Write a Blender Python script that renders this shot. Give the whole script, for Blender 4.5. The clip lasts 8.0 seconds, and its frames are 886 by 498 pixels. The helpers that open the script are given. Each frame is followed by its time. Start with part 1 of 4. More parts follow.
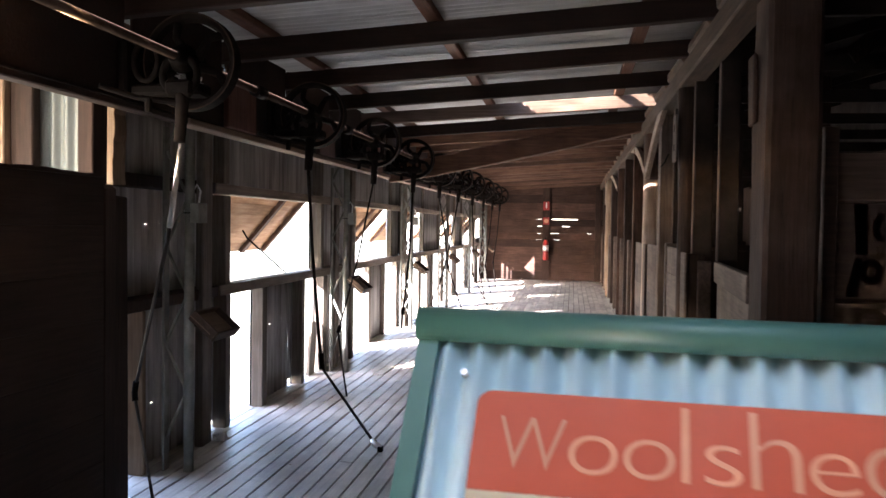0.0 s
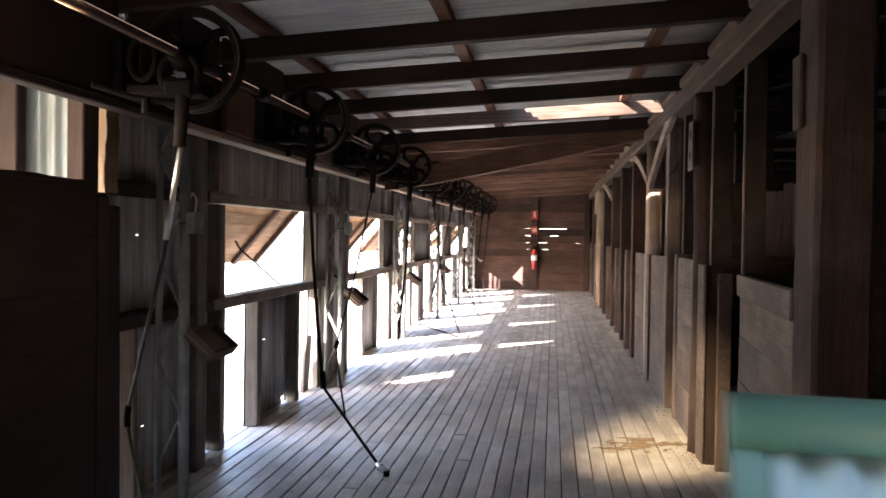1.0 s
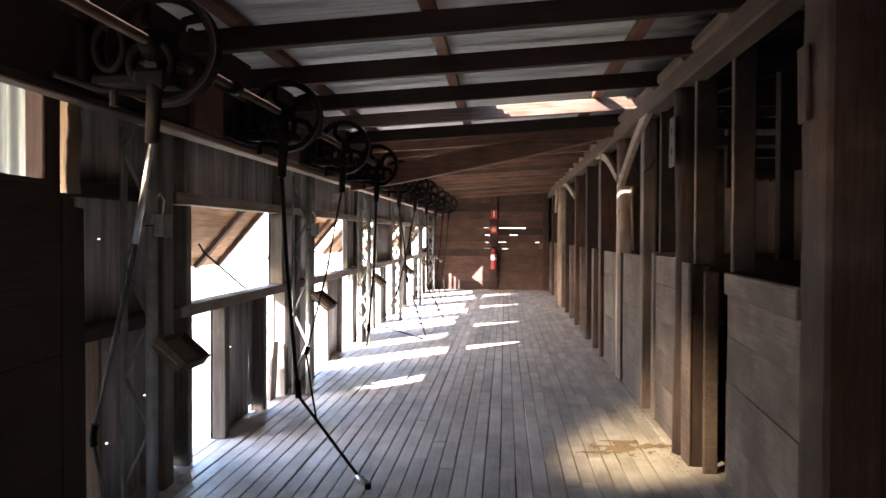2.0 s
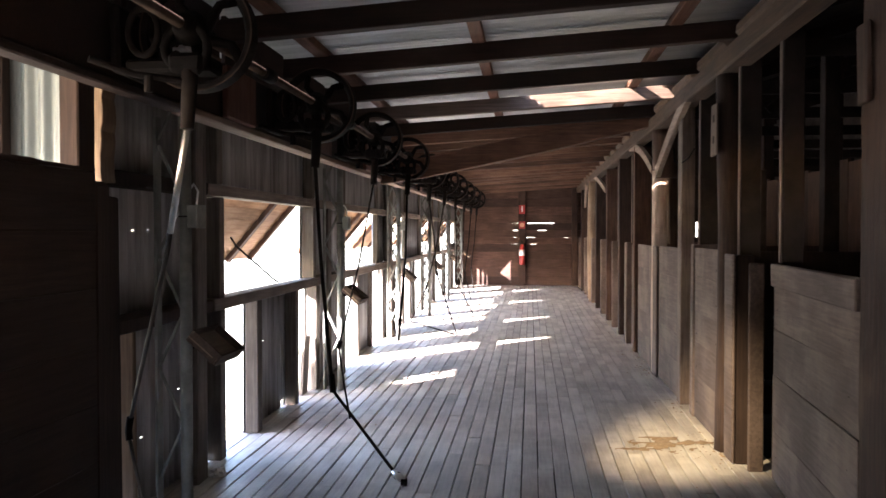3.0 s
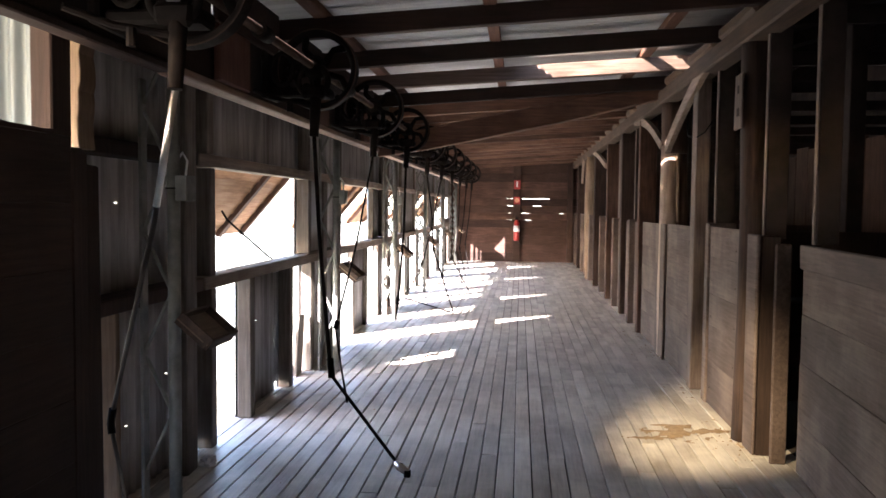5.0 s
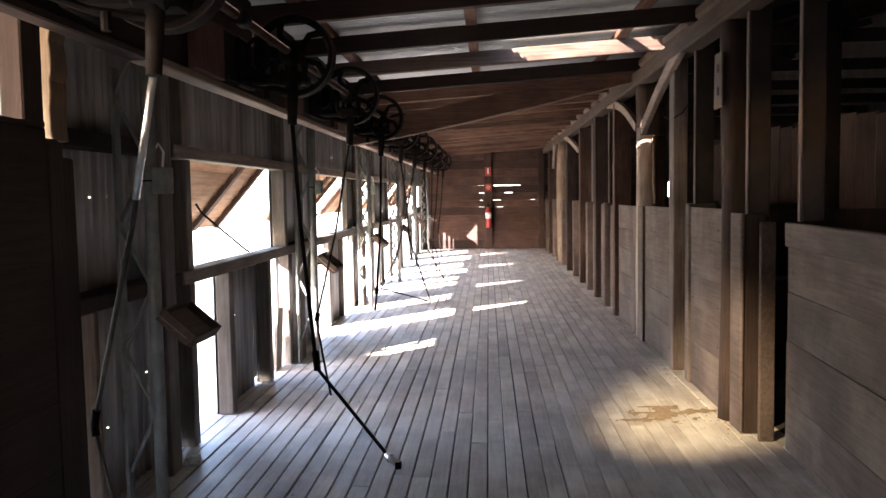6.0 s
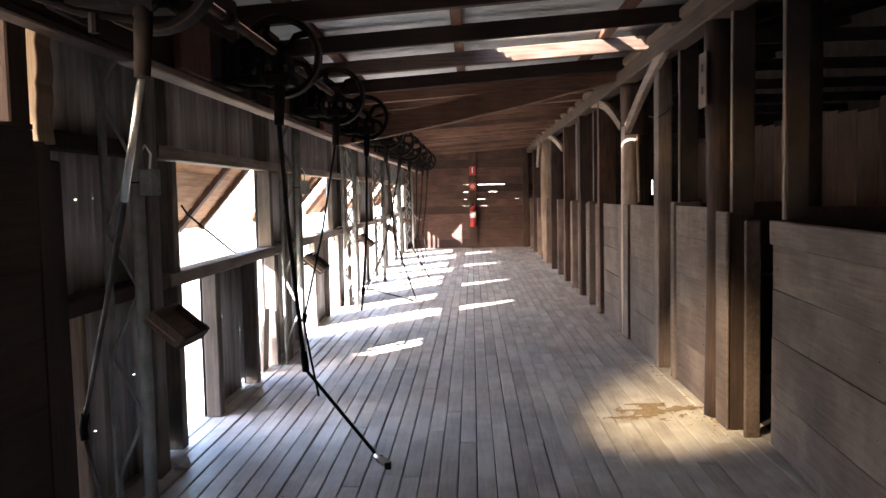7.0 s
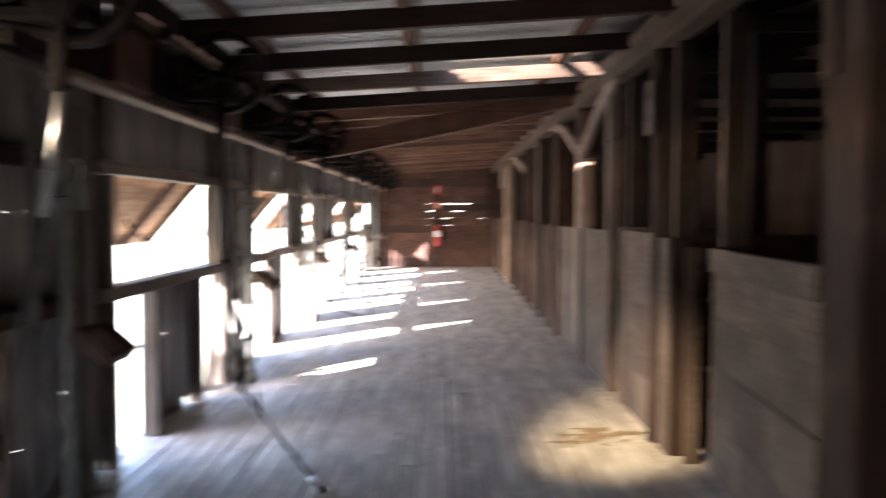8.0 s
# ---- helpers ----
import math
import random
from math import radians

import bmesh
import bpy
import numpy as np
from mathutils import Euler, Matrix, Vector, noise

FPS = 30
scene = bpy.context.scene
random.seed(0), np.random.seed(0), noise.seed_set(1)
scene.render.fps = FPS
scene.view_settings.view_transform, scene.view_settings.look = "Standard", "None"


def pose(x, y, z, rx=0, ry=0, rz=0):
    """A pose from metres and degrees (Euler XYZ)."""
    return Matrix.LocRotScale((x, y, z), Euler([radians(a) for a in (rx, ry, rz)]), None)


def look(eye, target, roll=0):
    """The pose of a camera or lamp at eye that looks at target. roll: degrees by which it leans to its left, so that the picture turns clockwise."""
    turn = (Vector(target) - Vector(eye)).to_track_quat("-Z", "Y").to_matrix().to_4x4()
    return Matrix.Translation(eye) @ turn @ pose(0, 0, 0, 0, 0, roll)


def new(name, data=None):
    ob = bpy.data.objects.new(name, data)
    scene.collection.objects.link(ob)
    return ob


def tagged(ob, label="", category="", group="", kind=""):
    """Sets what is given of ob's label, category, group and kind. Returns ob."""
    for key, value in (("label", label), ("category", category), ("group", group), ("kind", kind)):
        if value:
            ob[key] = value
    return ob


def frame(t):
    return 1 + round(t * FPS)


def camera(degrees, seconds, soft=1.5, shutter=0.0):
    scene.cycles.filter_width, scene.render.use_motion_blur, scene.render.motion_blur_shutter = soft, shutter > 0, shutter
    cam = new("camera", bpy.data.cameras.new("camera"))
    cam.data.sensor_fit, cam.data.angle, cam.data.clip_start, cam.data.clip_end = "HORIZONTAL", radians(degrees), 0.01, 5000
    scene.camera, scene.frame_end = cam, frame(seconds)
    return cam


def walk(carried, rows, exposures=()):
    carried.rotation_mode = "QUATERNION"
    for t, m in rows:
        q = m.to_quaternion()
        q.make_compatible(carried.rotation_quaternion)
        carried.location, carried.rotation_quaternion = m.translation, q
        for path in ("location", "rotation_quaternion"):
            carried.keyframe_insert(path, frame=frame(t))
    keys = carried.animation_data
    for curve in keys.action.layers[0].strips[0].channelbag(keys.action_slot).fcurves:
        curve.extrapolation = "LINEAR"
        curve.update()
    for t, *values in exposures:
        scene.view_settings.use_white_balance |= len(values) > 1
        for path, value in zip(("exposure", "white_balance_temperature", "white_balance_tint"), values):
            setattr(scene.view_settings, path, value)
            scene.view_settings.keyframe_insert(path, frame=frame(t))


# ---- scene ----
cam = camera(58.1, 8.0, shutter=0.8)
PATH = [
    (0, (0.0, 0.041, 1.499), (-0.319, 2.014, 1.439), 0.8),
    (0.5, (-0.078, 0.159, 1.501), (-0.39, 2.134, 1.455), 0.9),
    (1, (-0.223, 0.289, 1.508), (-0.495, 2.271, 1.471), 0.8),
    (1.5, (-0.353, 0.388, 1.511), (-0.522, 2.381, 1.48), 0.6),
    (1.7, (-0.384, 0.427, 1.513), (-0.531, 2.421, 1.48), 0.3),
    (3, (-0.492, 0.567, 1.474), (-0.71, 2.555, 1.43), 0.0),
    (3.5, (-0.522, 0.652, 1.474), (-0.752, 2.637, 1.407), 0.6),
    (4, (-0.55, 0.744, 1.473), (-0.777, 2.729, 1.392), 0.8),
    (4.5, (-0.581, 0.813, 1.483), (-0.8, 2.799, 1.391), 0.9),
    (6, (-0.719, 0.939, 1.465), (-0.834, 2.931, 1.33), -0.9),
    (6.5, (-0.736, 0.938, 1.463), (-0.833, 2.931, 1.325), -1.3),
    (7, (-0.741, 0.931, 1.471), (-0.816, 2.925, 1.333), -1.2),
    (7.5, (-0.706, 0.949, 1.481), (-0.774, 2.944, 1.356), -0.9),
    (7.9, (-0.63, 0.951, 1.491), (-0.686, 2.948, 1.389), -0.0),
    (8, (-0.589, 0.961, 1.485), (-0.587, 2.959, 1.392), 0.1),
]
SUN_WAY = Vector((0.607, 0.674, -0.423))
walk(cam, [(t, look(eye, target, roll)) for t, eye, target, roll in PATH], exposures=[(0.0, 4.5, 6120, 22), (8.0, 4.5, 6120, 22)])

# ---- light ----
world = bpy.data.worlds.new("sky")
scene.world = world
world.use_nodes = True
wn = world.node_tree
sky = wn.nodes.new("ShaderNodeTexSky")
sky.sky_type, sky.sun_disc = "NISHITA", False
sky.sun_elevation = radians(25)
sky.sun_rotation = math.atan2(-SUN_WAY.x, -SUN_WAY.y)
wn.links.new(sky.outputs[0], wn.nodes["Background"].inputs[0])
wn.nodes["Background"].inputs[1].default_value = 0.15
sun = new("sun", bpy.data.lights.new("sun", "SUN"))
sun.data.energy, sun.data.angle, sun.data.color = 5.0, radians(0.6), (1.0, 0.95, 0.88)
sun.matrix_world = look(-SUN_WAY * 40, (0, 0, 0))
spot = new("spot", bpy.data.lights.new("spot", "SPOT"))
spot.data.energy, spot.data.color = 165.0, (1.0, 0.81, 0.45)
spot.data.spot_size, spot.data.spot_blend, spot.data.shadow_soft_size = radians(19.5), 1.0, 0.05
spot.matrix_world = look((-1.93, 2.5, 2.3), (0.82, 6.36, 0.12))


# ---- materials ----
def nodes(name):
    m = bpy.data.materials.new(name)
    m.use_nodes = True
    return m, m.node_tree, m.node_tree.nodes["Principled BSDF"]


def add(tree, kind, **values):
    n = tree.nodes.new("ShaderNode" + kind)
    for k, v in values.items():
        n.inputs[k].default_value = v
    return n


def ramp(tree, factor, stops):
    r = tree.nodes.new("ShaderNodeValToRGB")
    while len(r.color_ramp.elements) < len(stops):
        r.color_ramp.elements.new(0.5)
    for e, (p, c) in zip(r.color_ramp.elements, stops):
        e.position, e.color = p, (*c, 1) if len(c) == 3 else c
    tree.links.new(factor, r.inputs[0])
    return r.outputs[0]


def mix(tree, a, b, factor, blend="MIX"):
    n = tree.nodes.new("ShaderNodeMix")
    n.data_type, n.blend_type = "RGBA", blend
    for socket, v in ((n.inputs[0], factor), (n.inputs[6], a), (n.inputs[7], b)):
        if isinstance(v, bpy.types.NodeSocket):
            tree.links.new(v, socket)
        else:
            socket.default_value = v if isinstance(v, float) else (*v, 1)
    return n.outputs[2]


def coords(tree, stretch):
    """Object coordinates, shifted at random from piece to piece and stretched along the grain."""
    c, info = tree.nodes.new("ShaderNodeTexCoord"), tree.nodes.new("ShaderNodeObjectInfo")
    shift = tree.nodes.new("ShaderNodeVectorMath")
    shift.operation = "MULTIPLY_ADD"
    tree.links.new(info.outputs["Random"], shift.inputs[0])
    shift.inputs[1].default_value = (37, 53, 71)
    tree.links.new(c.outputs["Object"], shift.inputs[2])
    m = add(tree, "Mapping", Scale=stretch)
    tree.links.new(shift.outputs[0], m.inputs[0])
    return m.outputs[0], shift.outputs[0], info.outputs["Random"]


def wood(name, dark, light, axis="z", rough=0.8, dust=(0.3, 0.27, 0.23), dusty=0.25, vary=0.35, relief=0.5):
    m, tree, b = nodes(name)
    stretch = {"x": (0.6, 11, 11), "y": (11, 0.6, 11), "z": (11, 11, 0.6)}[axis]
    grain_at, plain_at, chance = coords(tree, stretch)
    fine = add(tree, "TexNoise", Scale=5.0, Detail=7.0, Roughness=0.65, Distortion=0.4)
    tree.links.new(grain_at, fine.inputs["Vector"])
    broad = add(tree, "TexNoise", Scale=1.7, Detail=5.0, Roughness=0.6)
    tree.links.new(plain_at, broad.inputs["Vector"])
    colour = ramp(tree, fine.outputs[0], [(0.28, dark), (0.72, light)])
    stains = ramp(tree, broad.outputs[0], [(0.3, (0.5, 0.47, 0.45)), (0.6, (1.0, 1.0, 1.0))])
    colour = mix(tree, colour, stains, 0.8, "MULTIPLY")
    patches = ramp(tree, broad.outputs[0], [(0.48, (0, 0, 0)), (0.75, (dusty, dusty, dusty))])
    colour = mix(tree, colour, dust, patches)
    tone = add(tree, "MapRange")
    tone.inputs[3].default_value, tone.inputs[4].default_value = 1 - vary, 1 + vary * 0.6
    tree.links.new(chance, tone.inputs[0])
    hsv = tree.nodes.new("ShaderNodeHueSaturation")
    tree.links.new(tone.outputs[0], hsv.inputs["Value"])
    tree.links.new(colour, hsv.inputs["Color"])
    tree.links.new(hsv.outputs[0], b.inputs["Base Color"])
    b.inputs["Roughness"].default_value = rough
    b.inputs["Specular IOR Level"].default_value = 0.3
    bump = add(tree, "Bump", Strength=relief, Distance=0.004)
    tree.links.new(fine.outputs[0], bump.inputs["Height"])
    tree.links.new(bump.outputs[0], b.inputs["Normal"])
    return m


def metal(name, dark, light, metallic=0.5, rough=0.5, scale=3.0, stretch=(1, 1, 1), relief=0.15, spec=0.5):
    m, tree, b = nodes(name)
    at, plain_at, chance = coords(tree, stretch)
    n = add(tree, "TexNoise", Scale=scale, Detail=8.0, Roughness=0.65)
    tree.links.new(at, n.inputs["Vector"])
    colour = ramp(tree, n.outputs[0], [(0.3, dark), (0.65, light)])
    tone = add(tree, "MapRange")
    tone.inputs[3].default_value, tone.inputs[4].default_value = 0.8, 1.15
    tree.links.new(chance, tone.inputs[0])
    hsv = tree.nodes.new("ShaderNodeHueSaturation")
    tree.links.new(tone.outputs[0], hsv.inputs["Value"])
    tree.links.new(colour, hsv.inputs["Color"])
    tree.links.new(hsv.outputs[0], b.inputs["Base Color"])
    b.inputs["Metallic"].default_value = metallic
    b.inputs["Specular IOR Level"].default_value = spec
    r = ramp(tree, n.outputs[0], [(0.3, (rough + 0.15,) * 3), (0.7, (rough - 0.05,) * 3)])
    tree.links.new(r, b.inputs["Roughness"])
    bump = add(tree, "Bump", Strength=relief, Distance=0.003)
    tree.links.new(n.outputs[0], bump.inputs["Height"])
    tree.links.new(bump.outputs[0], b.inputs["Normal"])
    return m


FLOOR_WOOD = wood("floor_wood", (0.445, 0.4, 0.346), (0.675, 0.622, 0.546), "y", 0.5, (0.725, 0.674, 0.594), 0.6, 0.1, 0.4)
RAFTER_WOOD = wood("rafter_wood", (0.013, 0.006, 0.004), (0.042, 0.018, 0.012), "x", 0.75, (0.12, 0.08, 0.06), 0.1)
PURLIN_WOOD = wood("purlin_wood", (0.08, 0.032, 0.019), (0.2, 0.085, 0.05), "y", 0.75)
BEAM_WOOD = wood("beam_wood", (0.055, 0.03, 0.018), (0.165, 0.1, 0.06), "y", 0.8, (0.2, 0.13, 0.085), 0.25, 0.45, 0.8)
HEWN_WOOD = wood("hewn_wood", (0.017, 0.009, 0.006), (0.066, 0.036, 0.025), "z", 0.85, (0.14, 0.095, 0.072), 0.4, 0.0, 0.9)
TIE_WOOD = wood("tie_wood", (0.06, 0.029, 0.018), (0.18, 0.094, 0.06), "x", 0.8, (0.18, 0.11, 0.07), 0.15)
POST_WOOD = wood("post_wood", (0.045, 0.021, 0.013), (0.13, 0.066, 0.042), "z", 0.8, (0.22, 0.15, 0.11), 0.2)
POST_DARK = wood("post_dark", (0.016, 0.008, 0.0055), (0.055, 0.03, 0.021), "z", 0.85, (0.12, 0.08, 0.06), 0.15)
POST_GREY = wood("post_grey", (0.09, 0.064, 0.052), (0.21, 0.158, 0.13), "z", 0.85, (0.26, 0.2, 0.165), 0.35, 0.15)
PEN_WOOD = wood("pen_wood", (0.045, 0.023, 0.015), (0.13, 0.07, 0.046), "z", 0.85, (0.15, 0.1, 0.07), 0.2)
POST_PALE = wood("post_pale", (0.14, 0.092, 0.06), (0.3, 0.205, 0.13), "z", 0.8)
PANEL_WOOD = wood("panel_wood", (0.076, 0.052, 0.042), (0.158, 0.114, 0.094), "y", 0.8, (0.25, 0.19, 0.15), 0.45, 0.14)
BARE_WOOD = wood("bare_wood", (0.3, 0.205, 0.155), (0.56, 0.42, 0.335), "z", 0.8, (0.5, 0.4, 0.33), 0.4, 0.08, 0.9)
# Paler rafter wood, with the skylight's sun put into its colour.
SUNLIT_RAFTER = wood("sunlit_rafter", (0.08, 0.05, 0.04), (0.28, 0.2, 0.17), "x", 0.75, (0.12, 0.07, 0.05), 0.7)
WALL_WOOD = wood("wall_wood", (0.04, 0.019, 0.013), (0.11, 0.057, 0.04), "x", 0.8, (0.14, 0.085, 0.06), 0.25, 0.5)
SIDE_WOOD = wood("side_wood", (0.12, 0.1, 0.082), (0.3, 0.26, 0.22), "z", 0.85)
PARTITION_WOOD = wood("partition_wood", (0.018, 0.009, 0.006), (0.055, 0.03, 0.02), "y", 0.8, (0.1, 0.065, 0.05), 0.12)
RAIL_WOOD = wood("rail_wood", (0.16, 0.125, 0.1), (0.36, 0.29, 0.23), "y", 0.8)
AWNING_WOOD = wood("awning_wood", (0.26, 0.13, 0.06), (0.5, 0.29, 0.15), "y", 0.8)
PANEL_X = wood("lettered_wood", (0.06, 0.04, 0.032), (0.14, 0.098, 0.078), "x", 0.85, (0.18, 0.13, 0.1), 0.35, 0.12)
BRACE_WOOD = wood("brace_wood", (0.15, 0.105, 0.08), (0.36, 0.27, 0.21), "y", 0.8, (0.3, 0.22, 0.17), 0.3, 0.2)
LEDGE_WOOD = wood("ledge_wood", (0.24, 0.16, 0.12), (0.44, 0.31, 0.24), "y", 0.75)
PINK_WOOD = wood("pink_wood", (0.1, 0.042, 0.03), (0.18, 0.085, 0.064), "z", 0.8)
TRAY_WOOD = wood("tray_wood", (0.05, 0.032, 0.023), (0.13, 0.088, 0.064), "y", 0.8)
BOX_WOOD = wood("box_wood", (0.24, 0.165, 0.115), (0.46, 0.34, 0.24), "y", 0.75)
IRON_SIDE = metal("iron_side", (0.15, 0.138, 0.132), (0.6, 0.592, 0.585), 0.2, 0.5, 2.0, (5, 5, 0.35))
IRON_ROOF = metal("iron_roof", (0.42, 0.43, 0.44), (0.68, 0.69, 0.7), 0.25, 0.4, 2.0, (0.6, 3, 3))
IRON_PALE = metal("iron_pale", (0.1, 0.115, 0.115), (0.19, 0.213, 0.212), 0.1, 0.5, 2.0, (2, 2, 0.5))
BLACK_IRON = metal("black_iron", (0.005, 0.004, 0.0035), (0.014, 0.01, 0.0085), 0.0, 0.75, 12, spec=0.06)
ROD = metal("dark_rod", (0.012, 0.01, 0.009), (0.05, 0.042, 0.036), 0.3, 0.4, 10, spec=0.4)
STEEL = metal("bare_steel", (0.5, 0.48, 0.44), (0.78, 0.75, 0.7), 0.9, 0.3, 9)
PIPE = metal("grey_pipe", (0.11, 0.114, 0.1), (0.26, 0.262, 0.235), 0.0, 0.5, 6, spec=0.3)
SHAFT = metal("worn_shaft", (0.022, 0.014, 0.01), (0.075, 0.05, 0.038), 0.0, 0.75, 6, spec=0.08)
GREEN = metal("green_paint", (0.05, 0.15, 0.122), (0.085, 0.21, 0.178), 0.0, 0.32, 4, relief=0.05)
ZINC = metal("zinc_sheet", (0.58, 0.76, 0.8), (0.72, 0.89, 0.92), 0.1, 0.33, 7, relief=0.05)
ORANGE = metal("orange_print", (0.6, 0.092, 0.028), (0.7, 0.118, 0.036), 0.0, 0.45, 5, relief=0.03)
CREAM = metal("cream_print", (0.6, 0.52, 0.36), (0.7, 0.62, 0.44), 0.0, 0.5, 5, relief=0.03)
LETTER = metal("letter_print", (0.6, 0.27, 0.15), (0.72, 0.36, 0.21), 0.0, 0.5, 5, relief=0.02)
RED = metal("red_paint", (0.24, 0.016, 0.014), (0.34, 0.03, 0.024), 0.0, 0.35, 5, relief=0.03)
WHITE = metal("white_paint", (0.7, 0.7, 0.68), (0.82, 0.82, 0.8), 0.0, 0.5, 5, relief=0.03)
PAINT_MARK = metal("faded_paint", (0.07, 0.047, 0.037), (0.19, 0.14, 0.108), 0.0, 0.85, 9)
GRASS = metal("dry_grass", (0.18, 0.18, 0.11), (0.34, 0.33, 0.25), 0.0, 0.95, 1.5)
DIRT = metal("dry_dirt", (0.2, 0.13, 0.07), (0.38, 0.27, 0.16), 0.0, 0.95, 30, relief=0.6)
RAG = metal("pale_rag", (0.6, 0.6, 0.6), (0.8, 0.8, 0.8), 0.0, 0.9, 8)
# Near-black below any real timber: the pens' shade is put into this colour.
SHADE_DARK = metal("shadow_boards", (0.009, 0.005, 0.0035), (0.03, 0.017, 0.012), 0.0, 0.9, 3)
PANE, pt, pb = nodes("roof_pane")
pb.inputs["Base Color"].default_value = (0.35, 0.36, 0.34, 1)
pb.inputs["Roughness"].default_value = 0.5
clear = add(pt, "BsdfTransparent")
clear.inputs[0].default_value = (0.85, 0.82, 0.74, 1)
grime = add(pt, "TexNoise", Scale=5.0, Detail=6.0)
blend = pt.nodes.new("ShaderNodeMixShader")
pt.links.new(ramp(pt, grime.outputs[0], [(0.35, (0.1,) * 3), (0.7, (0.4,) * 3)]), blend.inputs[0])
pt.links.new(clear.outputs[0], blend.inputs[1])
pt.links.new(pb.outputs[0], blend.inputs[2])
pt.links.new(blend.outputs[0], pt.nodes["Material Output"].inputs[0])


# ---- mesh helpers ----
def world_of(o):
    return (world_of(o.parent) @ o.matrix_parent_inverse if o.parent else Matrix()) @ o.matrix_basis


def thing(name, at, label, category, group="", kind=""):
    ob = new(name)
    ob.empty_display_size = 0.1
    ob.location = at
    return tagged(ob, label, category, group, kind)


def part(name, bm, material, parent=None, label="", smooth=False):
    """One bmesh, in world coordinates, as one mesh object under its thing."""
    me = bpy.data.meshes.new(name)
    bmesh.ops.recalc_face_normals(bm, faces=bm.faces)
    if smooth:
        for f in bm.faces:
            f.smooth = len(f.verts) == 4
    bm.to_mesh(me)
    bm.free()
    me.materials.append(material)
    ob = new(name, me)
    if parent:
        ob.parent = parent
        ob.matrix_parent_inverse = world_of(parent).inverted()
    if label:
        tagged(ob, label)
    return ob


def box(x0, x1, y0, y1, z0, z1, worn=0.004, bevel=0.006, bm=None):
    """A sawn timber: corners a little out of true, edges eased."""
    bm = bm or bmesh.new()
    vs = bmesh.ops.create_cube(bm, size=1)["verts"]
    for v in vs:
        v.co = Vector(((x0 + x1) / 2 + v.co.x * (x1 - x0), (y0 + y1) / 2 + v.co.y * (y1 - y0), (z0 + z1) / 2 + v.co.z * (z1 - z0)))
        v.co += Vector([random.uniform(-worn, worn) for _ in range(3)])
    if bevel:
        es = list({e for v in vs for e in v.link_edges})
        bmesh.ops.bevel(bm, geom=es, offset=bevel, segments=1, affect="EDGES")
    return bm


def bar(points, radius, sides=10, bm=None, closed=False, flat=1.0):
    """A round rod swept through the points."""
    bm = bm or bmesh.new()
    pts = [Vector(p) for p in points]
    rings, n = [], len(pts)
    side = None
    for i, p in enumerate(pts):
        a = pts[(i - 1) % n] if closed or i else p
        b = pts[(i + 1) % n] if closed or i < n - 1 else p
        way = (b - a).normalized()
        if side is None:
            side = way.orthogonal().normalized()
        side = (side - way * side.dot(way)).normalized()
        up = way.cross(side)
        r = radius[i] if isinstance(radius, (list, tuple)) else radius
        rings.append([bm.verts.new(p + side * r * math.cos(k * math.tau / sides) + up * r * flat * math.sin(k * math.tau / sides)) for k in range(sides)])
    for i in range(n if closed else n - 1):
        r0, r1 = rings[i], rings[(i + 1) % n]
        for k in range(sides):
            bm.faces.new((r0[k], r0[(k + 1) % sides], r1[(k + 1) % sides], r1[k]))
    if not closed:
        bm.faces.new(rings[0][::-1])
        bm.faces.new(rings[-1])
    return bm


def plank(a, b, width, thick, up=(0, 0, 1), bm=None, worn=0.003):
    """A straight timber from a to b, width along up as far as it goes."""
    bm = bm or bmesh.new()
    a, b = Vector(a), Vector(b)
    way = (b - a).normalized()
    side = way.cross(Vector(up)).normalized()
    top = side.cross(way)
    m = Matrix((side, way, top)).transposed().to_4x4()
    m.translation = (a + b) / 2
    vs = bmesh.ops.create_cube(bm, size=1)["verts"]
    for v in vs:
        v.co = m @ (Vector((v.co.x * thick, v.co.y * (b - a).length, v.co.z * width)) + Vector([random.uniform(-worn, worn) for _ in range(3)]))
    bmesh.ops.bevel(bm, geom=list({e for v in vs for e in v.link_edges}), offset=min(thick, width) * 0.08, segments=1, affect="EDGES")
    return bm


def iron(u0, u1, v0, v1, place, pitch=0.076, deep=0.009, steps=8, thick=0.0012, dent=0.004, holes=()):
    """Corrugated sheet, its waves counted along u, ribs along v; place(u, v, h) gives the point."""
    bm = bmesh.new()
    n = max(4, int((u1 - u0) / pitch * steps))
    rows = max(2, int((v1 - v0) / 0.5) + 1)
    levels = [v0 + (v1 - v0) * j / (rows - 1) for j in range(rows)]
    inside = [(int((u - u0) / (u1 - u0) * n), v) for u, v in holes if u0 < u < u1 and v0 + 0.02 < v < v1 - 0.02]
    levels = sorted(levels + [v + d for i, v in inside for d in (-0.0025, 0.0025)])
    rows = len(levels)
    grids = []
    for layer in (0, thick):
        g = []
        for i in range(n + 1):
            u = u0 + (u1 - u0) * i / n
            h = deep * math.cos(u / pitch * math.tau) + layer
            g.append([bm.verts.new(place(u, levels[j], h + dent * noise.noise((u * 1.3, (levels[j] - v0) * 1.4, v0)))) for j in range(rows)])
        grids.append(g)
    for g in grids:
        for i in range(n):
            for j in range(rows - 1):
                if any(i == at and levels[j] < v < levels[j + 1] for at, v in inside):
                    continue
                bm.faces.new((g[i][j], g[i + 1][j], g[i + 1][j + 1], g[i][j + 1]))
    a, b = grids
    for i in range(n):
        for j in (0, rows - 1):
            bm.faces.new((a[i][j], a[i + 1][j], b[i + 1][j], b[i][j]))
    for j in range(rows - 1):
        for i in (0, n):
            bm.faces.new((a[i][j], a[i][j + 1], b[i][j + 1], b[i][j]))
    return bm


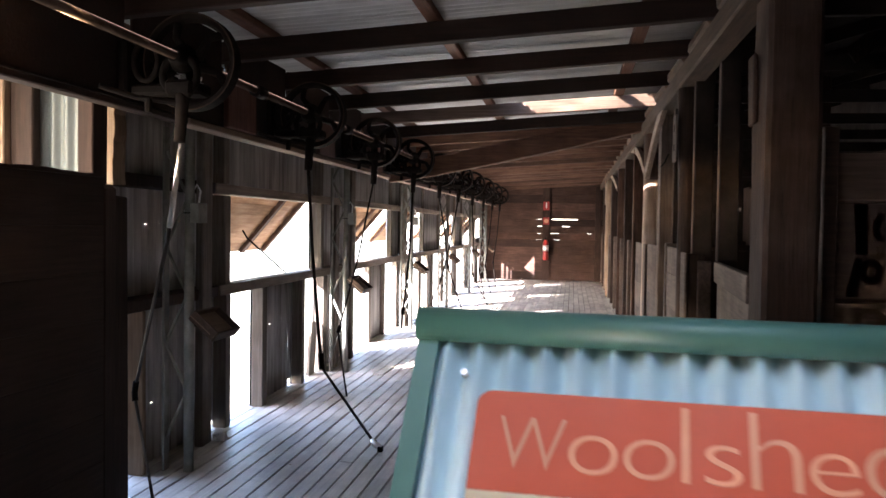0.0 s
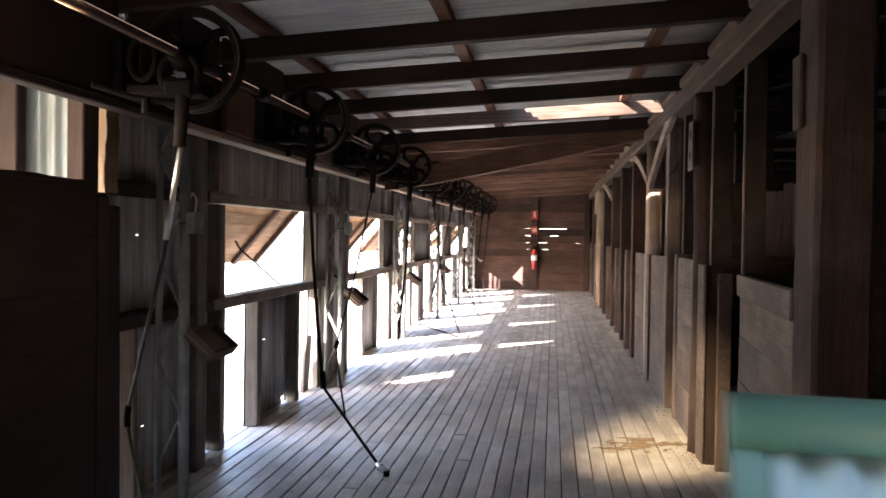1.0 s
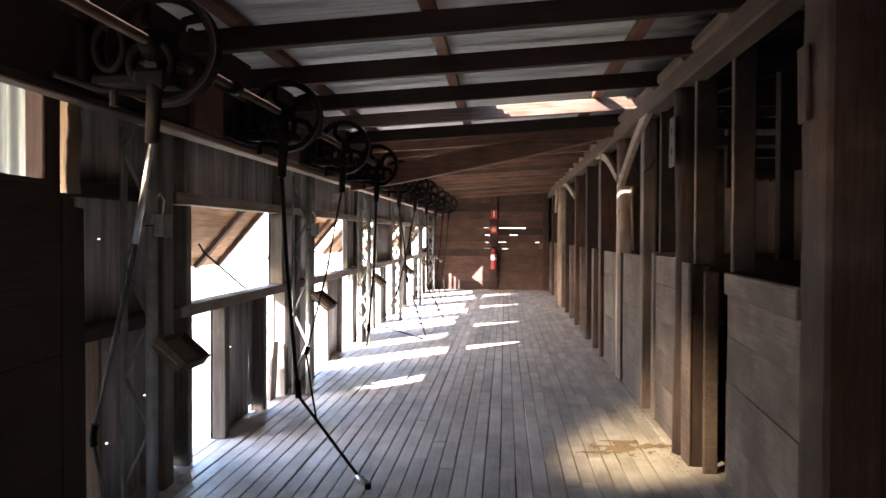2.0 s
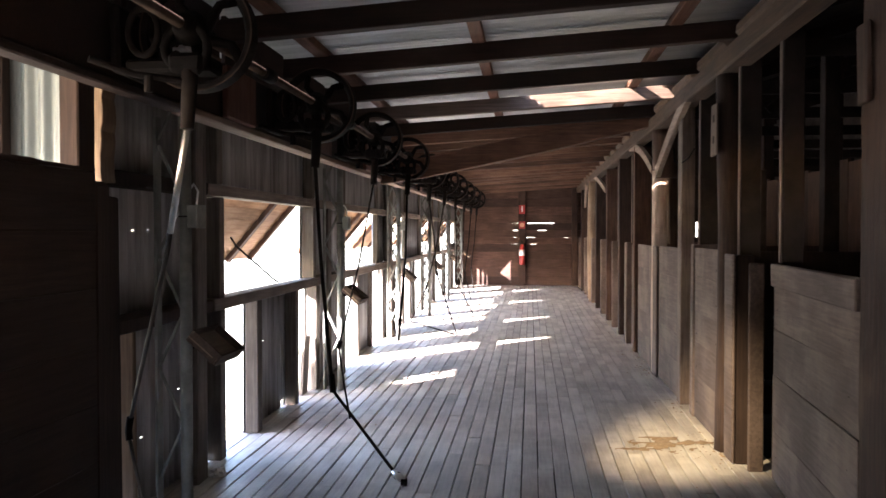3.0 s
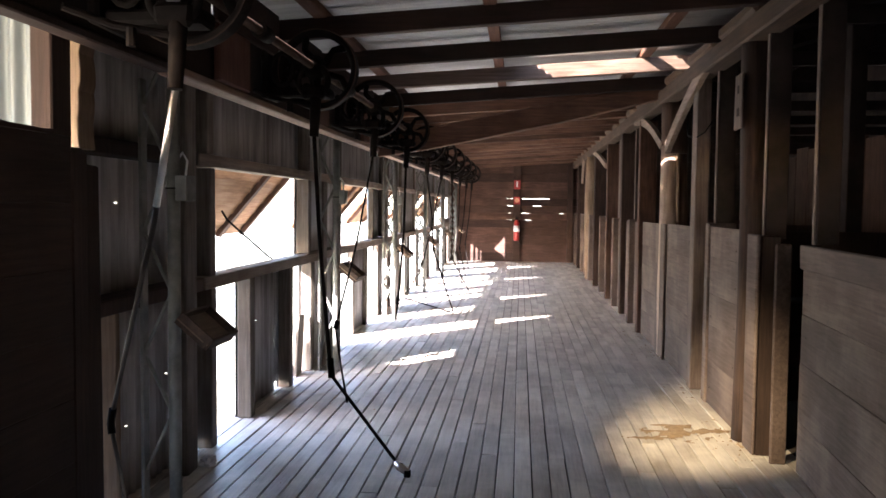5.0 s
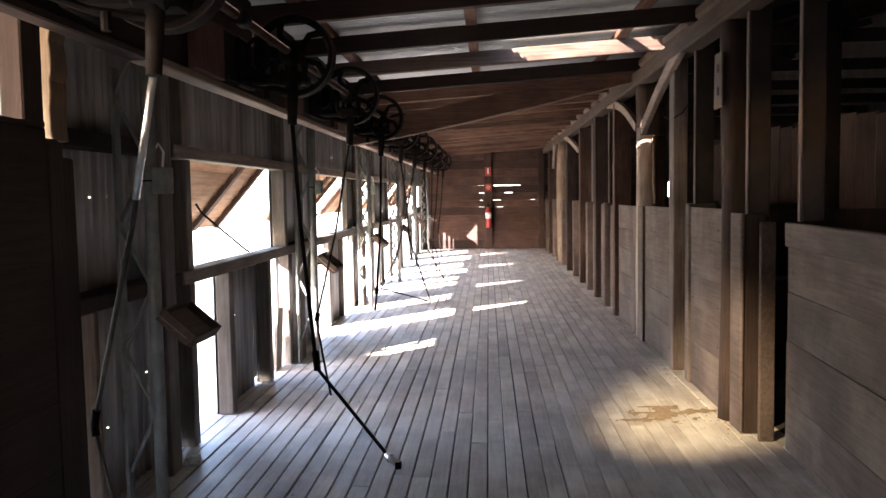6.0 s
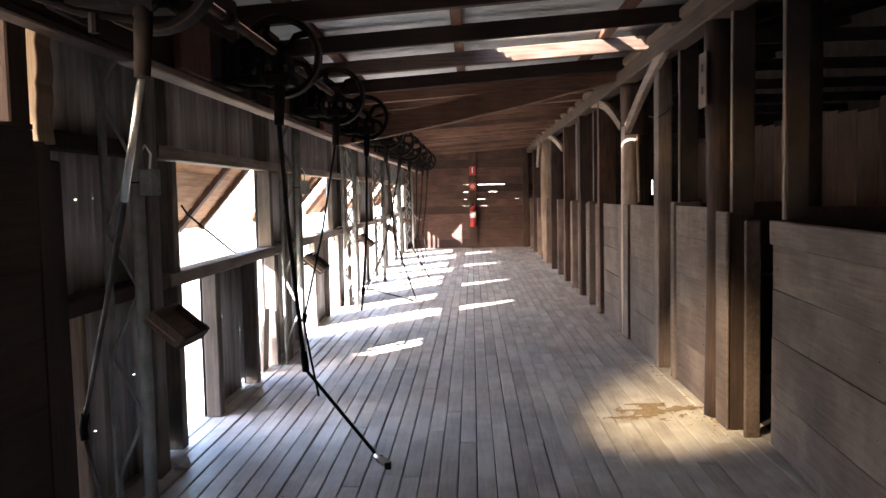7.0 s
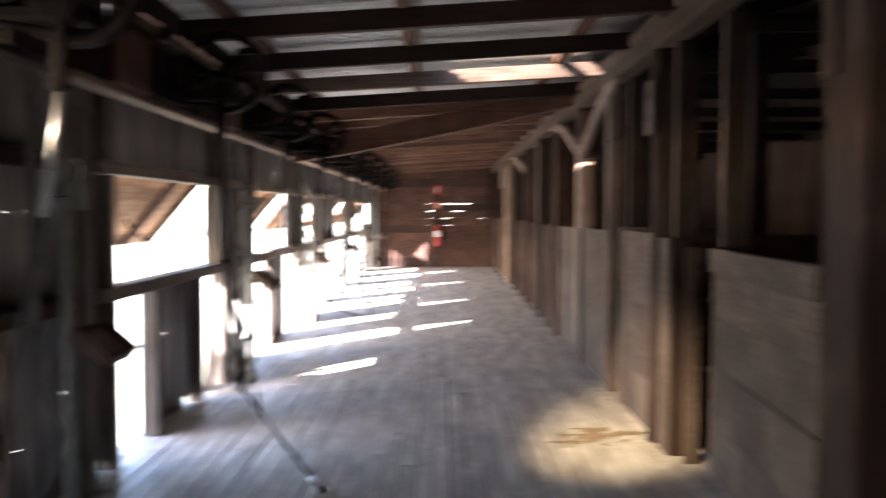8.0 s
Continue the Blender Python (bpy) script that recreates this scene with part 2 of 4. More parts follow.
def log(x, y, z0, z1, r, lean=0.02, bow=0.02, steps=9, sides=12, squash=0.9, square=0.45):
    """A rough hewn post with an uneven outline."""
    bm = bmesh.new()
    rings = []
    seed = random.random() * 50
    for i in range(steps + 1):
        f = i / steps
        z = z0 + (z1 - z0) * f
        cx = x + lean * f + bow * math.sin(f * math.pi)
        ring = []
        for k in range(sides):
            a = k * math.tau / sides
            c, s = math.cos(a), math.sin(a)
            k4 = (abs(c) ** 4 + abs(s) ** 4) ** -0.25
            rr = r * (1 - square + square * k4) * (1 + 0.1 * noise.noise((c * 1.5 + seed, s * 1.5, z * 1.6)) + 0.035 * noise.noise((c * 6, s * 6 + seed, z * 4)))
            ring.append(bm.verts.new((cx + rr * c * squash, y + rr * s, z)))
        rings.append(ring)
    for r0, r1 in zip(rings, rings[1:]):
        for k in range(sides):
            bm.faces.new((r0[k], r0[(k + 1) % sides], r1[(k + 1) % sides], r1[k]))
    bm.faces.new(rings[0][::-1])
    bm.faces.new(rings[-1])
    return bm


# ---- plan ----
LEFT, RIGHT, FAR, BACK = -2.5, 0.78, 22.5, -2.6


def rafter_z(x):
    return 2.57 + 0.063 * (x + 0.83)


SHEET = 0.178
RAFTERS = [5.79 - 1.08 * k for k in range(7, 0, -1)] + [5.79 + 1.08 * k for k in range(4)] + [9.95 + 0.88 * k for k in range(15)]
WINDOWS = [(5.52, 7.64), (9.12, 10.95), (11.75, 13.4), (15.15, 17.1), (18.35, 20.3), (20.78, 22.25)]
LOW_GAPS = [(3.92, 4.34), (5.55, 6.17), (7.2, 7.78), (9.05, 9.78), (10.66, 11.36), (12.45, 13.05), (13.3, 13.85), (14.5, 15.3), (15.7, 16.7), (17.5, 18.7), (19.6, 20.6), (21.5, 21.88)]
NAIL_HOLES = [(4.57, 0.85), (4.62, 0.37), (5.08, 0.54), (4.84, 0.574), (5.5, 0.14), (4.52, 1.72), (4.55, 1.48), (4.72, 1.484), (5.0, 1.5), (6.6, 0.62), (6.95, 0.4), (8.72, 1.6), (8.1, 0.9), (10.2, 0.2), (10.4, 1.93), (12.44, 1.97), (12.0, 1.86), (14.2, 1.9), (16.2, 1.85), (17.6, 1.9)]
COLUMNS = [4.49, 7.83, 11.15, 14.45, 17.7, 20.95]
STANDS = [3.6 + 1.8 * k for k in range(10)]

# ---- ground and what closes the place ----
bm = bmesh.new()
bmesh.ops.create_grid(bm, x_segments=60, y_segments=60, size=150)
for v in bm.verts:
    v.co.z = -1.0 + 0.15 * noise.noise(v.co * 0.05)
tagged(part("ground", bm, GRASS), "pale dry grass outside the shed", "ground", kind="structure")

# One dark slab below the boards stands in for the shade in their gaps.
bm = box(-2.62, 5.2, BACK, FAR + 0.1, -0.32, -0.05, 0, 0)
tagged(part("subfloor", bm, SHADE_DARK), "dark slab under the floor boards, standing in for shade", "floor", kind="structure")
# Pen floor, wall and roof carry their shade in the near-black colour.
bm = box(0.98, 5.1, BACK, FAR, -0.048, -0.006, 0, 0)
tagged(part("pen_floor", bm, SHADE_DARK), "plain floor slab of the holding pens, near-black for shade", "floor", kind="structure")
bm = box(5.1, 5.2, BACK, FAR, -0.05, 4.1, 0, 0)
tagged(part("wall_east", bm, SHADE_DARK), "timber wall behind the holding pens, near-black for shade", "wall", kind="structure")
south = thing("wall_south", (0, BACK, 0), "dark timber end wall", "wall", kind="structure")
part("boarding", box(-2.62, 5.2, BACK - 0.12, BACK, -0.05, 4.1, 0, 0), SHADE_DARK, south)
# Added board that stops sun leaking in at the step between the roofs.
tagged(part("fascia", box(0.955, 0.985, BACK, FAR, 2.66, 3.2, 0, 0), SHADE_DARK), "dark board closing the step between the roofs", "trim", kind="structure")
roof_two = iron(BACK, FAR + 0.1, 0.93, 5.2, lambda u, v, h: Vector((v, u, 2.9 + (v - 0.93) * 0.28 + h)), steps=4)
tagged(part("ceiling_pens", roof_two, SHADE_DARK), "corrugated iron roof over the pens, near-black for shade", "ceiling", kind="structure")

# ---- iron roof over the board ----
# The first opening is unseen, added to light the information board from above.
LIGHTS = [(-0.9, 0.9, -2.4, 0.3), (-0.6, 0.58, 7.625, 7.83)]


def roof_sheet(x0, x1, y0, y1):
    return iron(y0, y1, x0, x1, lambda u, v, h: Vector((v, u, rafter_z(v) + SHEET + 0.01 + h)), steps=8, dent=0.006, deep=0.0105)


bm = bmesh.new()
at = BACK
strips = []
for x0, x1, y0, y1 in LIGHTS:
    strips += [(-2.95, 0.95, at, y0), (-2.95, x0, y0, y1), (x1, 0.95, y0, y1)]
    at = y1
for strip in strips + [(-2.95, 0.95, at, FAR + 0.2)]:
    piece = roof_sheet(*strip)
    me = bpy.data.meshes.new("sheet")
    piece.to_mesh(me)
    piece.free()
    bm.from_mesh(me)
    bpy.data.meshes.remove(me)
tagged(part("ceiling", bm, IRON_ROOF, smooth=True), "bare galvanised corrugated iron roof seen from below", "ceiling", kind="structure")
for x0, x1, y0, y1 in LIGHTS:
    bm = box(x0 - 0.02, x1 + 0.02, y0 - 0.02, y1 + 0.02, 0, 0.004, 0, 0)
    for v in bm.verts:
        v.co.z += rafter_z(v.co.x) + SHEET + 0.025
    tagged(part("skylight", bm, PANE), "clear grimy skylight sheet in the iron roof; the south one is added for light", "skylight", kind="structure")

frame_roof = thing("roof_frame", (-0.8, 9, 2.5), "dark rafters and reddish purlins under the iron", "roof frame", kind="structure")
for k, y in enumerate(RAFTERS):
    bm = box(-2.75, 0.93, y - 0.035, y + 0.035, 0, 0.122, 0.006)
    for v in bm.verts:
        v.co.z += rafter_z(v.co.x) + 0.012 * math.sin(v.co.x * 2 + y)
    # Skylight rafter and far rafters are coloured lighter to imitate light on them.
    part("rafter", bm, SUNLIT_RAFTER if abs(y - 7.95) < 0.1 else TIE_WOOD if y > 9.9 else RAFTER_WOOD, frame_roof)
for x, w in ((-2.6, 0.05), (-1.87, 0.045), (-0.83, 0.04), (0.42, 0.045)):
    bm = box(x - w, x + w, BACK, FAR, rafter_z(x) + 0.124, rafter_z(x) + SHEET - 0.004, 0.004)
    part("purlin", bm, PURLIN_WOOD, frame_roof)

# bowed tie beam
bm = bmesh.new()
TIE = [(-2.12, 2.2, 1.99), (-1.62, 2.28, 2.06), (-0.84, 2.44, 2.22), (-0.25, 2.545, 2.34), (0.3, 2.66, 2.47), (0.92, 2.75, 2.61)]
rows = []
for x, top, low in TIE:
    rows.append([bm.verts.new((x, y, z + random.uniform(-0.006, 0.006))) for y, z in ((9.14, low), (9.28, low), (9.28, top), (9.14, top))])
for a, b in zip(rows, rows[1:]):
    for k in range(4):
        bm.faces.new((a[k], a[(k + 1) % 4], b[(k + 1) % 4], b[k]))
bm.faces.new(rows[0])
bm.faces.new(rows[-1])
bmesh.ops.bevel(bm, geom=bm.edges[:], offset=0.008, segments=1, affect="EDGES")
part("tie_beam", bm, TIE_WOOD, frame_roof, "rough bowed tie beam")

# ---- west wall with its openings ----
west = thing("wall_west", (LEFT, 10, 0), "grey corrugated iron and timber wall with open hatches", "wall", kind="structure")


def side_sheet(y0, y1, z0, z1, x=-2.575):
    return part("iron_sheet", iron(y0, y1, z0, z1, lambda u, v, h: Vector((x + h, u, v)), steps=6, holes=NAIL_HOLES), IRON_SIDE, west, smooth=True)


def solids(gaps, lo, hi):
    out, at = [], lo
    for a, b in gaps:
        if a > at:
            out.append((at, a))
        at = b
    if hi > at:
        out.append((at, hi))
    return out


SLITS = [(8.98, 9.012), (11.025, 11.05), (15.81, 15.85), (18.0, 18.03)]
for a, b in solids(SLITS, 3.86, FAR):
    side_sheet(a, b, 1.74, 2.42)
# Unseen boards outside, added to keep sun from passing through the slits.
for a, b in SLITS:
    part("batten", box(-2.8, -2.62, a - 0.3, a - 0.06, 1.8, 2.42), SIDE_WOOD, west)
for a, b in solids(WINDOWS, 3.86, FAR):
    side_sheet(a, b, 1.02, 1.76)
for a, b in solids(LOW_GAPS, 3.86, FAR):
    if 4 < a < 7:
        h = 5.43 if a < 5 else 7.05
        side_sheet(a, h, 0.0, 1.03)
        side_sheet(h, h + 0.07, 0.055, 1.03)
        side_sheet(h + 0.07, b, 0.0, 1.03)
    else:
        side_sheet(a, b, 0.0, 1.03)
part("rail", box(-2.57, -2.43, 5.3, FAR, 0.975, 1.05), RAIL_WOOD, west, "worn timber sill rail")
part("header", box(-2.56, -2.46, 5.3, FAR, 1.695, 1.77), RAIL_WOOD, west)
# The near stretch of rail and header is coloured darker to imitate shade.
part("rail", box(-2.57, -2.43, 3.9, 5.29, 0.975, 1.05), POST_DARK, west, "near stretch of the sill rail, darkened for shade")
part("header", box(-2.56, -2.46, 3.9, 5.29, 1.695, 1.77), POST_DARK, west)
part("wall_plate", box(-2.6, -2.48, 3.9, FAR, 2.3, 2.44), RAFTER_WOOD, west)
posts = sorted({round(e, 2) for g in WINDOWS for e in g})
for k, y in enumerate(posts):
    y0 = y if k % 2 else y - 0.09
    thin = 0.055 if k > 1 else 0.0
    part("post", box(-2.56, -2.45 - thin, y0, y0 + 0.09, 1.052, 1.693), SIDE_WOOD, west)
    part("stud", box(-2.55, -2.46 - thin, y0, y0 + 0.09, 1.772, 2.298), SIDE_WOOD, west)
for k, (a, b) in enumerate(LOW_GAPS):
    thin = 0.05 if k > 2 else 0.0
    part("post", box(-2.56, -2.46 - thin, a - 0.08, a, 0, 0.973), SIDE_WOOD, west)
    part("post", box(-2.56, -2.46 - thin, b, b + (0.1 if k else 0.035), 0, 0.973), SIDE_WOOD if k else POST_PALE, west)
part("loose_board", plank((-2.54, 7.6, 0.0), (-2.52, 7.64, 0.52), 0.17, 0.025, up=(0, 1, 0)), SIDE_WOOD, west, "short pale board leaning in the gap")
for y in (21.6, 21.74):
    part("picket", box(-2.55, -2.5, y, y + 0.03, 0, 0.973), SIDE_WOOD, west)
part("picket", box(-2.56, -2.51, 20.87, 22.2, 1.052, 1.17), SIDE_WOOD, west)
for y0, y1, z0, z1 in ((4.98, 5.12, 0, 2.2), (7.98, 8.1, 0, 1.69), (8.57, 8.68, 0, 2.3), (11.45, 11.55, 0, 2.3)):
    part("stud", box(-2.455, -2.4, y0, y1, z0, z1), SIDE_WOOD, west)

# propped shutters
for y0, y1 in WINDOWS:
    sh = thing("awning_shutter", (-2.6, (y0 + y1) / 2, 1.7), "brown board shutter propped open outwards over a hatch", "shutter", "propped shutters")
    out = Vector((-0.455, 0, -0.53)).normalized()
    top = Vector((-2.6, 0, 1.775))
    for k in range(6):
        a = top + out * (0.03 + 0.1125 * k)
        mid = a + out * 0.057
        bm = plank((mid.x, y0 - (0.14 if y0 < 6 else 0.02), mid.z), (mid.x, y1 + 0.03, mid.z), 0.116, 0.016, up=(out + Vector((0.76, 0, -0.65)) * 0.13).normalized())
        part("board", bm, AWNING_WOOD, sh)
    for y in (y0 + 0.12, y0 + 0.72 * (y1 - y0), y1 - 0.06):
        lift = Vector((0.76, 0, -0.65)) * 0.028
        a, b = top + lift + out * 0.02, top + lift + out * 0.7
        bm = plank((a.x, y, a.z), (b.x, y, b.z), 0.07, 0.035, up=(0, 1, 0))
        part("batten", bm, POST_WOOD, sh)
    y = (y0 + y1) / 2
    bm = bar([(-2.86, y + 0.1, 1.43), (-2.82, y + 0.11, 1.36), (-2.55, y + 0.27, 1.075), (-2.53, y + 0.29, 1.062)], 0.0085, 6)
    part("prop_rod", bm, BLACK_IRON, sh)

def circle_flat(x, y, z, r, n=16):
    return [(x + r * math.cos(k * math.tau / n), y + r * math.sin(k * math.tau / n), z) for k in range(n)]


# lattice columns
for y in COLUMNS:
    col = thing("lattice_column", (-2.36, y, 0), "thin lattice column of grey pipe and flat bar", "column", "lattice columns")
    part("pipe", bar([(-2.25, y, 0), (-2.25, y, 2.06)], 0.03, 12), PIPE, col, smooth=True)
    part("flat_bar", box(-2.405, -2.39, y - 0.035, y + 0.025, 0, 2.06, 0, 0.002), PIPE, col)
    for i in range(7):
        if y > 9:
            cross = [(-2.27, y + 0.025, 0.19 + 0.29 * i + (0.015 if i % 2 == 0 else 0.275)), (-2.39, y + 0.02, 0.19 + 0.29 * i + (0.275 if i % 2 == 0 else 0.015))]
            part("lacing", bar(cross, 0.013, 6), PIPE, col)
        ends = [(-2.27, y, 0.19 + 0.29 * i + (0.275 if i % 2 == 0 else 0.015)), (-2.39, y - 0.005, 0.19 + 0.29 * i + (0.015 if i % 2 == 0 else 0.275))]
        part("lacing", bar(ends, 0.0095 if y < 6 else 0.013, 6), PIPE, col)

# small switch boxes on the columns
for y in COLUMNS[:3]:
    jb = thing("junction_box", (-2.25, y, 1.55), "small grey junction box on a column pipe", "box", "junction boxes")
    part("case", box(-2.215, -2.16, y - 0.065, y + 0.05, 1.49, 1.61, 0.001, 0.004), PIPE, jb)
    part("strap", bar(circle_flat(-2.25, y, 1.55, 0.034), 0.004, 6, closed=True), BLACK_IRON, jb)
    part("cable", bar([(-2.19, y, 1.612), (-2.195, y + 0.03, 1.68), (-2.22, y + 0.035, 1.72), (-2.26, y + 0.03, 1.66)], 0.006, 6), WHITE, jb)

# slanted tool boxes on the columns
for y in COLUMNS:
    tb = thing("tool_box", (-2.2, y + 0.12, 0.87), "slanted open wooden tool box fixed to the column", "box", "tool boxes")
    m = pose(-2.125, y + 0.085, 0.885, 0, 40, -2) @ Matrix.Diagonal((0.78, 0.78, 0.6, 1))
    for nm, dims in (("base", (-0.13, 0.13, -0.19, 0.19, -0.02, -0.005)), 
                     ("side", (-0.13, -0.115, -0.19, 0.19, -0.053, 0.056)), ("side", (0.115, 0.13, -0.19, 0.19, -0.053, 0.056)),
                     ("end", (-0.113, 0.113, -0.19, -0.175, -0.053, 0.056)), ("end", (-0.113, 0.113, 0.175, 0.19, -0.053, 0.056))):
        bm = box(*dims, 0.001, 0.002)
        bmesh.ops.transform(bm, matrix=m, verts=bm.verts)
        part(nm, bm, BOX_WOOD if nm == "base" else TRAY_WOOD, tb)
    part("bracket", bar([(-2.25, y, 0.88), (-2.17, y + 0.08, 0.88)], 0.012, 6), BLACK_IRON, tb)

# ---- overhead shaft and shearing stands ----
gear = thing("shaft_beam", (-2.12, 10, 2.05), "long timber beam carrying the overhead shaft", "beam", kind="structure")
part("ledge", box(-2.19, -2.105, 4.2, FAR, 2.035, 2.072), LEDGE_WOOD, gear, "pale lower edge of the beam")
# Near length of the same ledge, its shade put in as darker wood.
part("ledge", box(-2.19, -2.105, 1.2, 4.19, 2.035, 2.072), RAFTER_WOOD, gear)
part("beam", box(-2.26, -2.135, BACK + 0.01, FAR, 2.08, 2.38), RAFTER_WOOD, gear)
# Boards added up to the roof to block sun and darken its west edge.
for a, b in zip([BACK] + RAFTERS, RAFTERS):
    if b - a > 0.2:
        part("closing_board", box(-2.16, -2.13, a + 0.04, b - 0.04, 2.384, 2.64), RAFTER_WOOD, gear)
for y in STANDS[1:]:
    part("block", box(-2.132, -2.09, y - 0.72, y - 0.3, 2.08, 2.36), PINK_WOOD, gear)
    part("hanger", box(-2.2, -2.13, y + 0.55, y + 0.65, 2.382, 2.47), POST_DARK, gear)
sh = thing("line_shaft", (-1.79, 10, 2.25), "long worn overhead drive shaft", "shaft")
part("shaft", bar([(-1.79, 1.0, 2.25), (-1.79, FAR, 2.25)], 0.021, 12), SHAFT, sh, smooth=True)
for y in STANDS:
    part("coupling", bar([(-1.79, y + 0.75, 2.25), (-1.79, y + 0.88, 2.25)], 0.036, 12), BLACK_IRON, sh, smooth=True)


def circle(x, y, z, r, n=28):
    return [(x + r * math.cos(k * math.tau / n), y, z + r * math.sin(k * math.tau / n)) for k in range(n)]


def ring(x, y, z, r, thick, deep, n=36):
    bm = bmesh.new()
    loops = []
    for k in range(n):
        a = k * math.tau / n
        c, d = math.cos(a), math.sin(a)
        loops.append([bm.verts.new((x + rr * c, yy, z + rr * d)) for rr, yy in ((r - thick, y - deep * 0.8), (r, y - deep), (r, y + deep), (r - thick, y + deep * 0.8), (r - thick * 1.7, y))])
    for a, b in zip(loops, loops[1:] + loops[:1]):
        for k in range(5):
            bm.faces.new((a[k], a[(k + 1) % 5], b[(k + 1) % 5], b[k]))
    return bm


def stand(y, tube):
    s = thing("shearing_machine", (-1.8, y, 2.1), "black cast iron friction wheel with a hanging drive tube", "machine", "shearing machines")
    wheel = part("wheel_rim", ring(-1.79, y, 2.25, 0.228, 0.024, 0.036), BLACK_IRON, s)
    # Lighter ring that paints a highlight along the front of the rim.
    part("wheel_edge", ring(-1.79, y - 0.039, 2.25, 0.229, 0.004, 0.002), SHAFT, wheel)
    for k in range(5):
        a0 = k * math.tau / 5 + 0.5
        pts = [(-1.79 + r * math.cos(a0 + b), y, 2.25 + r * math.sin(a0 + b)) for r, b in ((0.03, 0), (0.08, 0.35), (0.14, 0.42), (0.214, 0.15))]
        part("spoke", bar(pts, [0.026, 0.021, 0.019, 0.023], 8), BLACK_IRON, wheel, smooth=True)
    part("hub", bar([(-1.79, y - 0.06, 2.25), (-1.79, y + 0.06, 2.25)], 0.045, 12), BLACK_IRON, s, smooth=True)
    part("small_wheel", bar(circle(-1.79, y - 0.12, 2.17, 0.085, 18), 0.018, 8, closed=True), BLACK_IRON, s, smooth=True)
    part("bracket_arm", box(-2.048, -1.7, y - 0.1, y + 0.02, 2.085, 2.14, 0.004, 0.012), BLACK_IRON, s)
    part("bearing", box(-1.85, -1.72, y - 0.16, y - 0.104, 2.07, 2.15, 0.006, 0.015), BLACK_IRON, s)
    part("back_plate", box(-2.09, -2.05, y - 0.14, y + 0.12, 2.08, 2.34, 0.006, 0.012), BLACK_IRON, s)
    part("stay", plank((-2.0, y + 0.05, 2.31), (-1.83, y + 0.05, 2.25), 0.05, 0.035), BLACK_IRON, s)
    pts = [(-1.97 + 0.06 * math.cos(a), y - 0.1, 2.24 + 0.09 * math.sin(a)) for a in [i * math.tau / 16 for i in range(16)]]
    part("guard", bar(pts, 0.014, 8, closed=True), BLACK_IRON, s, smooth=True)
    part("counter_wheel", ring(-1.96, y + 0.16, 2.2, 0.1, 0.014, 0.02, 24), BLACK_IRON, s)
    part("cone", bar([(-1.79, y - 0.18, 2.25), (-1.79, y - 0.09, 2.25)], [0.03, 0.07], 14), BLACK_IRON, s, smooth=True)
    part("fork", bar([(-1.96, y + 0.16, 2.2), (-1.9, y - 0.02, 2.13), (-1.82, y - 0.14, 2.14)], 0.018, 8), BLACK_IRON, s)
    part("lever", bar([(-2.06, y - 0.33, 2.09), (-1.95, y - 0.22, 2.055), (-1.8, y - 0.14, 2.04)], 0.013, 8), BLACK_IRON, s)
    part("knob", bar([(-1.9, y - 0.2, 2.05), (-1.9, y - 0.2, 1.99)], 0.017, 8), BLACK_IRON, s)
    part("socket", bar([(-1.775, y - 0.12, 2.12), (-1.775, y - 0.13, 2.0), (-1.78, y - 0.14, 1.86)], [0.034, 0.03, 0.026], 10), BLACK_IRON, s, smooth=True)
    tube(s, y)
    return s


def tube_bright(s, y):
    part("down_tube", bar([(-1.842, 3.6, 1.88), (-2.0, 3.78, 1.47)], 0.0135, 12), STEEL, s, "bright bare steel tube", True)
    part("drive_rod", bar([(-1.99, 3.77, 1.5), (-2.02, 3.8, 1.4), (-2.235, 3.875, 0.64)], [0.0105, 0.0115, 0.009], 8), ROD, s, smooth=True)
    part("elbow", bar([(-2.23, 3.87, 0.66), (-2.245, 3.88, 0.6), (-2.235, 3.87, 0.56)], 0.016, 10), BLACK_IRON, s, smooth=True)
    part("lower_rod", bar([(-2.235, 3.87, 0.57), (-2.15, 3.82, 0.3), (-2.06, 3.76, 0.02)], [0.009, 0.007, 0.009], 8), ROD, s)


def tube_floor(s, y):
    hx = -1.232 if y < 6 else -1.5
    ex = -1.692
    part("down_tube", bar([(-1.78, y - 0.14, 1.88), (-1.755, y - 0.11, 1.3), (ex - 0.01, y - 0.07, 0.56)], [0.0125, 0.0115, 0.0135], 8), BLACK_IRON, s)
    part("elbow", bar([(ex - 0.01, y - 0.07, 0.6), (ex, y - 0.07, 0.49)], 0.02, 10), BLACK_IRON, s, smooth=True)
    part("lower_rod", bar([(ex, y - 0.07, 0.5), (hx - 0.05, y - 0.24, 0.06)], 0.0105, 8), BLACK_IRON, s)
    hp = part("handpiece", bar([(hx - 0.06, y - 0.235, 0.065), (hx - 0.02, y - 0.26, 0.04), (hx + 0.02, y - 0.29, 0.022)], [0.016, 0.024, 0.018], 10), STEEL, s, "scuffed steel ferrule", True)
    part("collar", bar(circle(hx - 0.03, y - 0.255, 0.045, 0.02, 10), 0.006, 6, closed=True), BLACK_IRON, hp)
    part("tip", box(hx - 0.005, hx + 0.03, y - 0.31, y - 0.27, 0.004, 0.04, 0.002, 0.004), BLACK_IRON, hp)


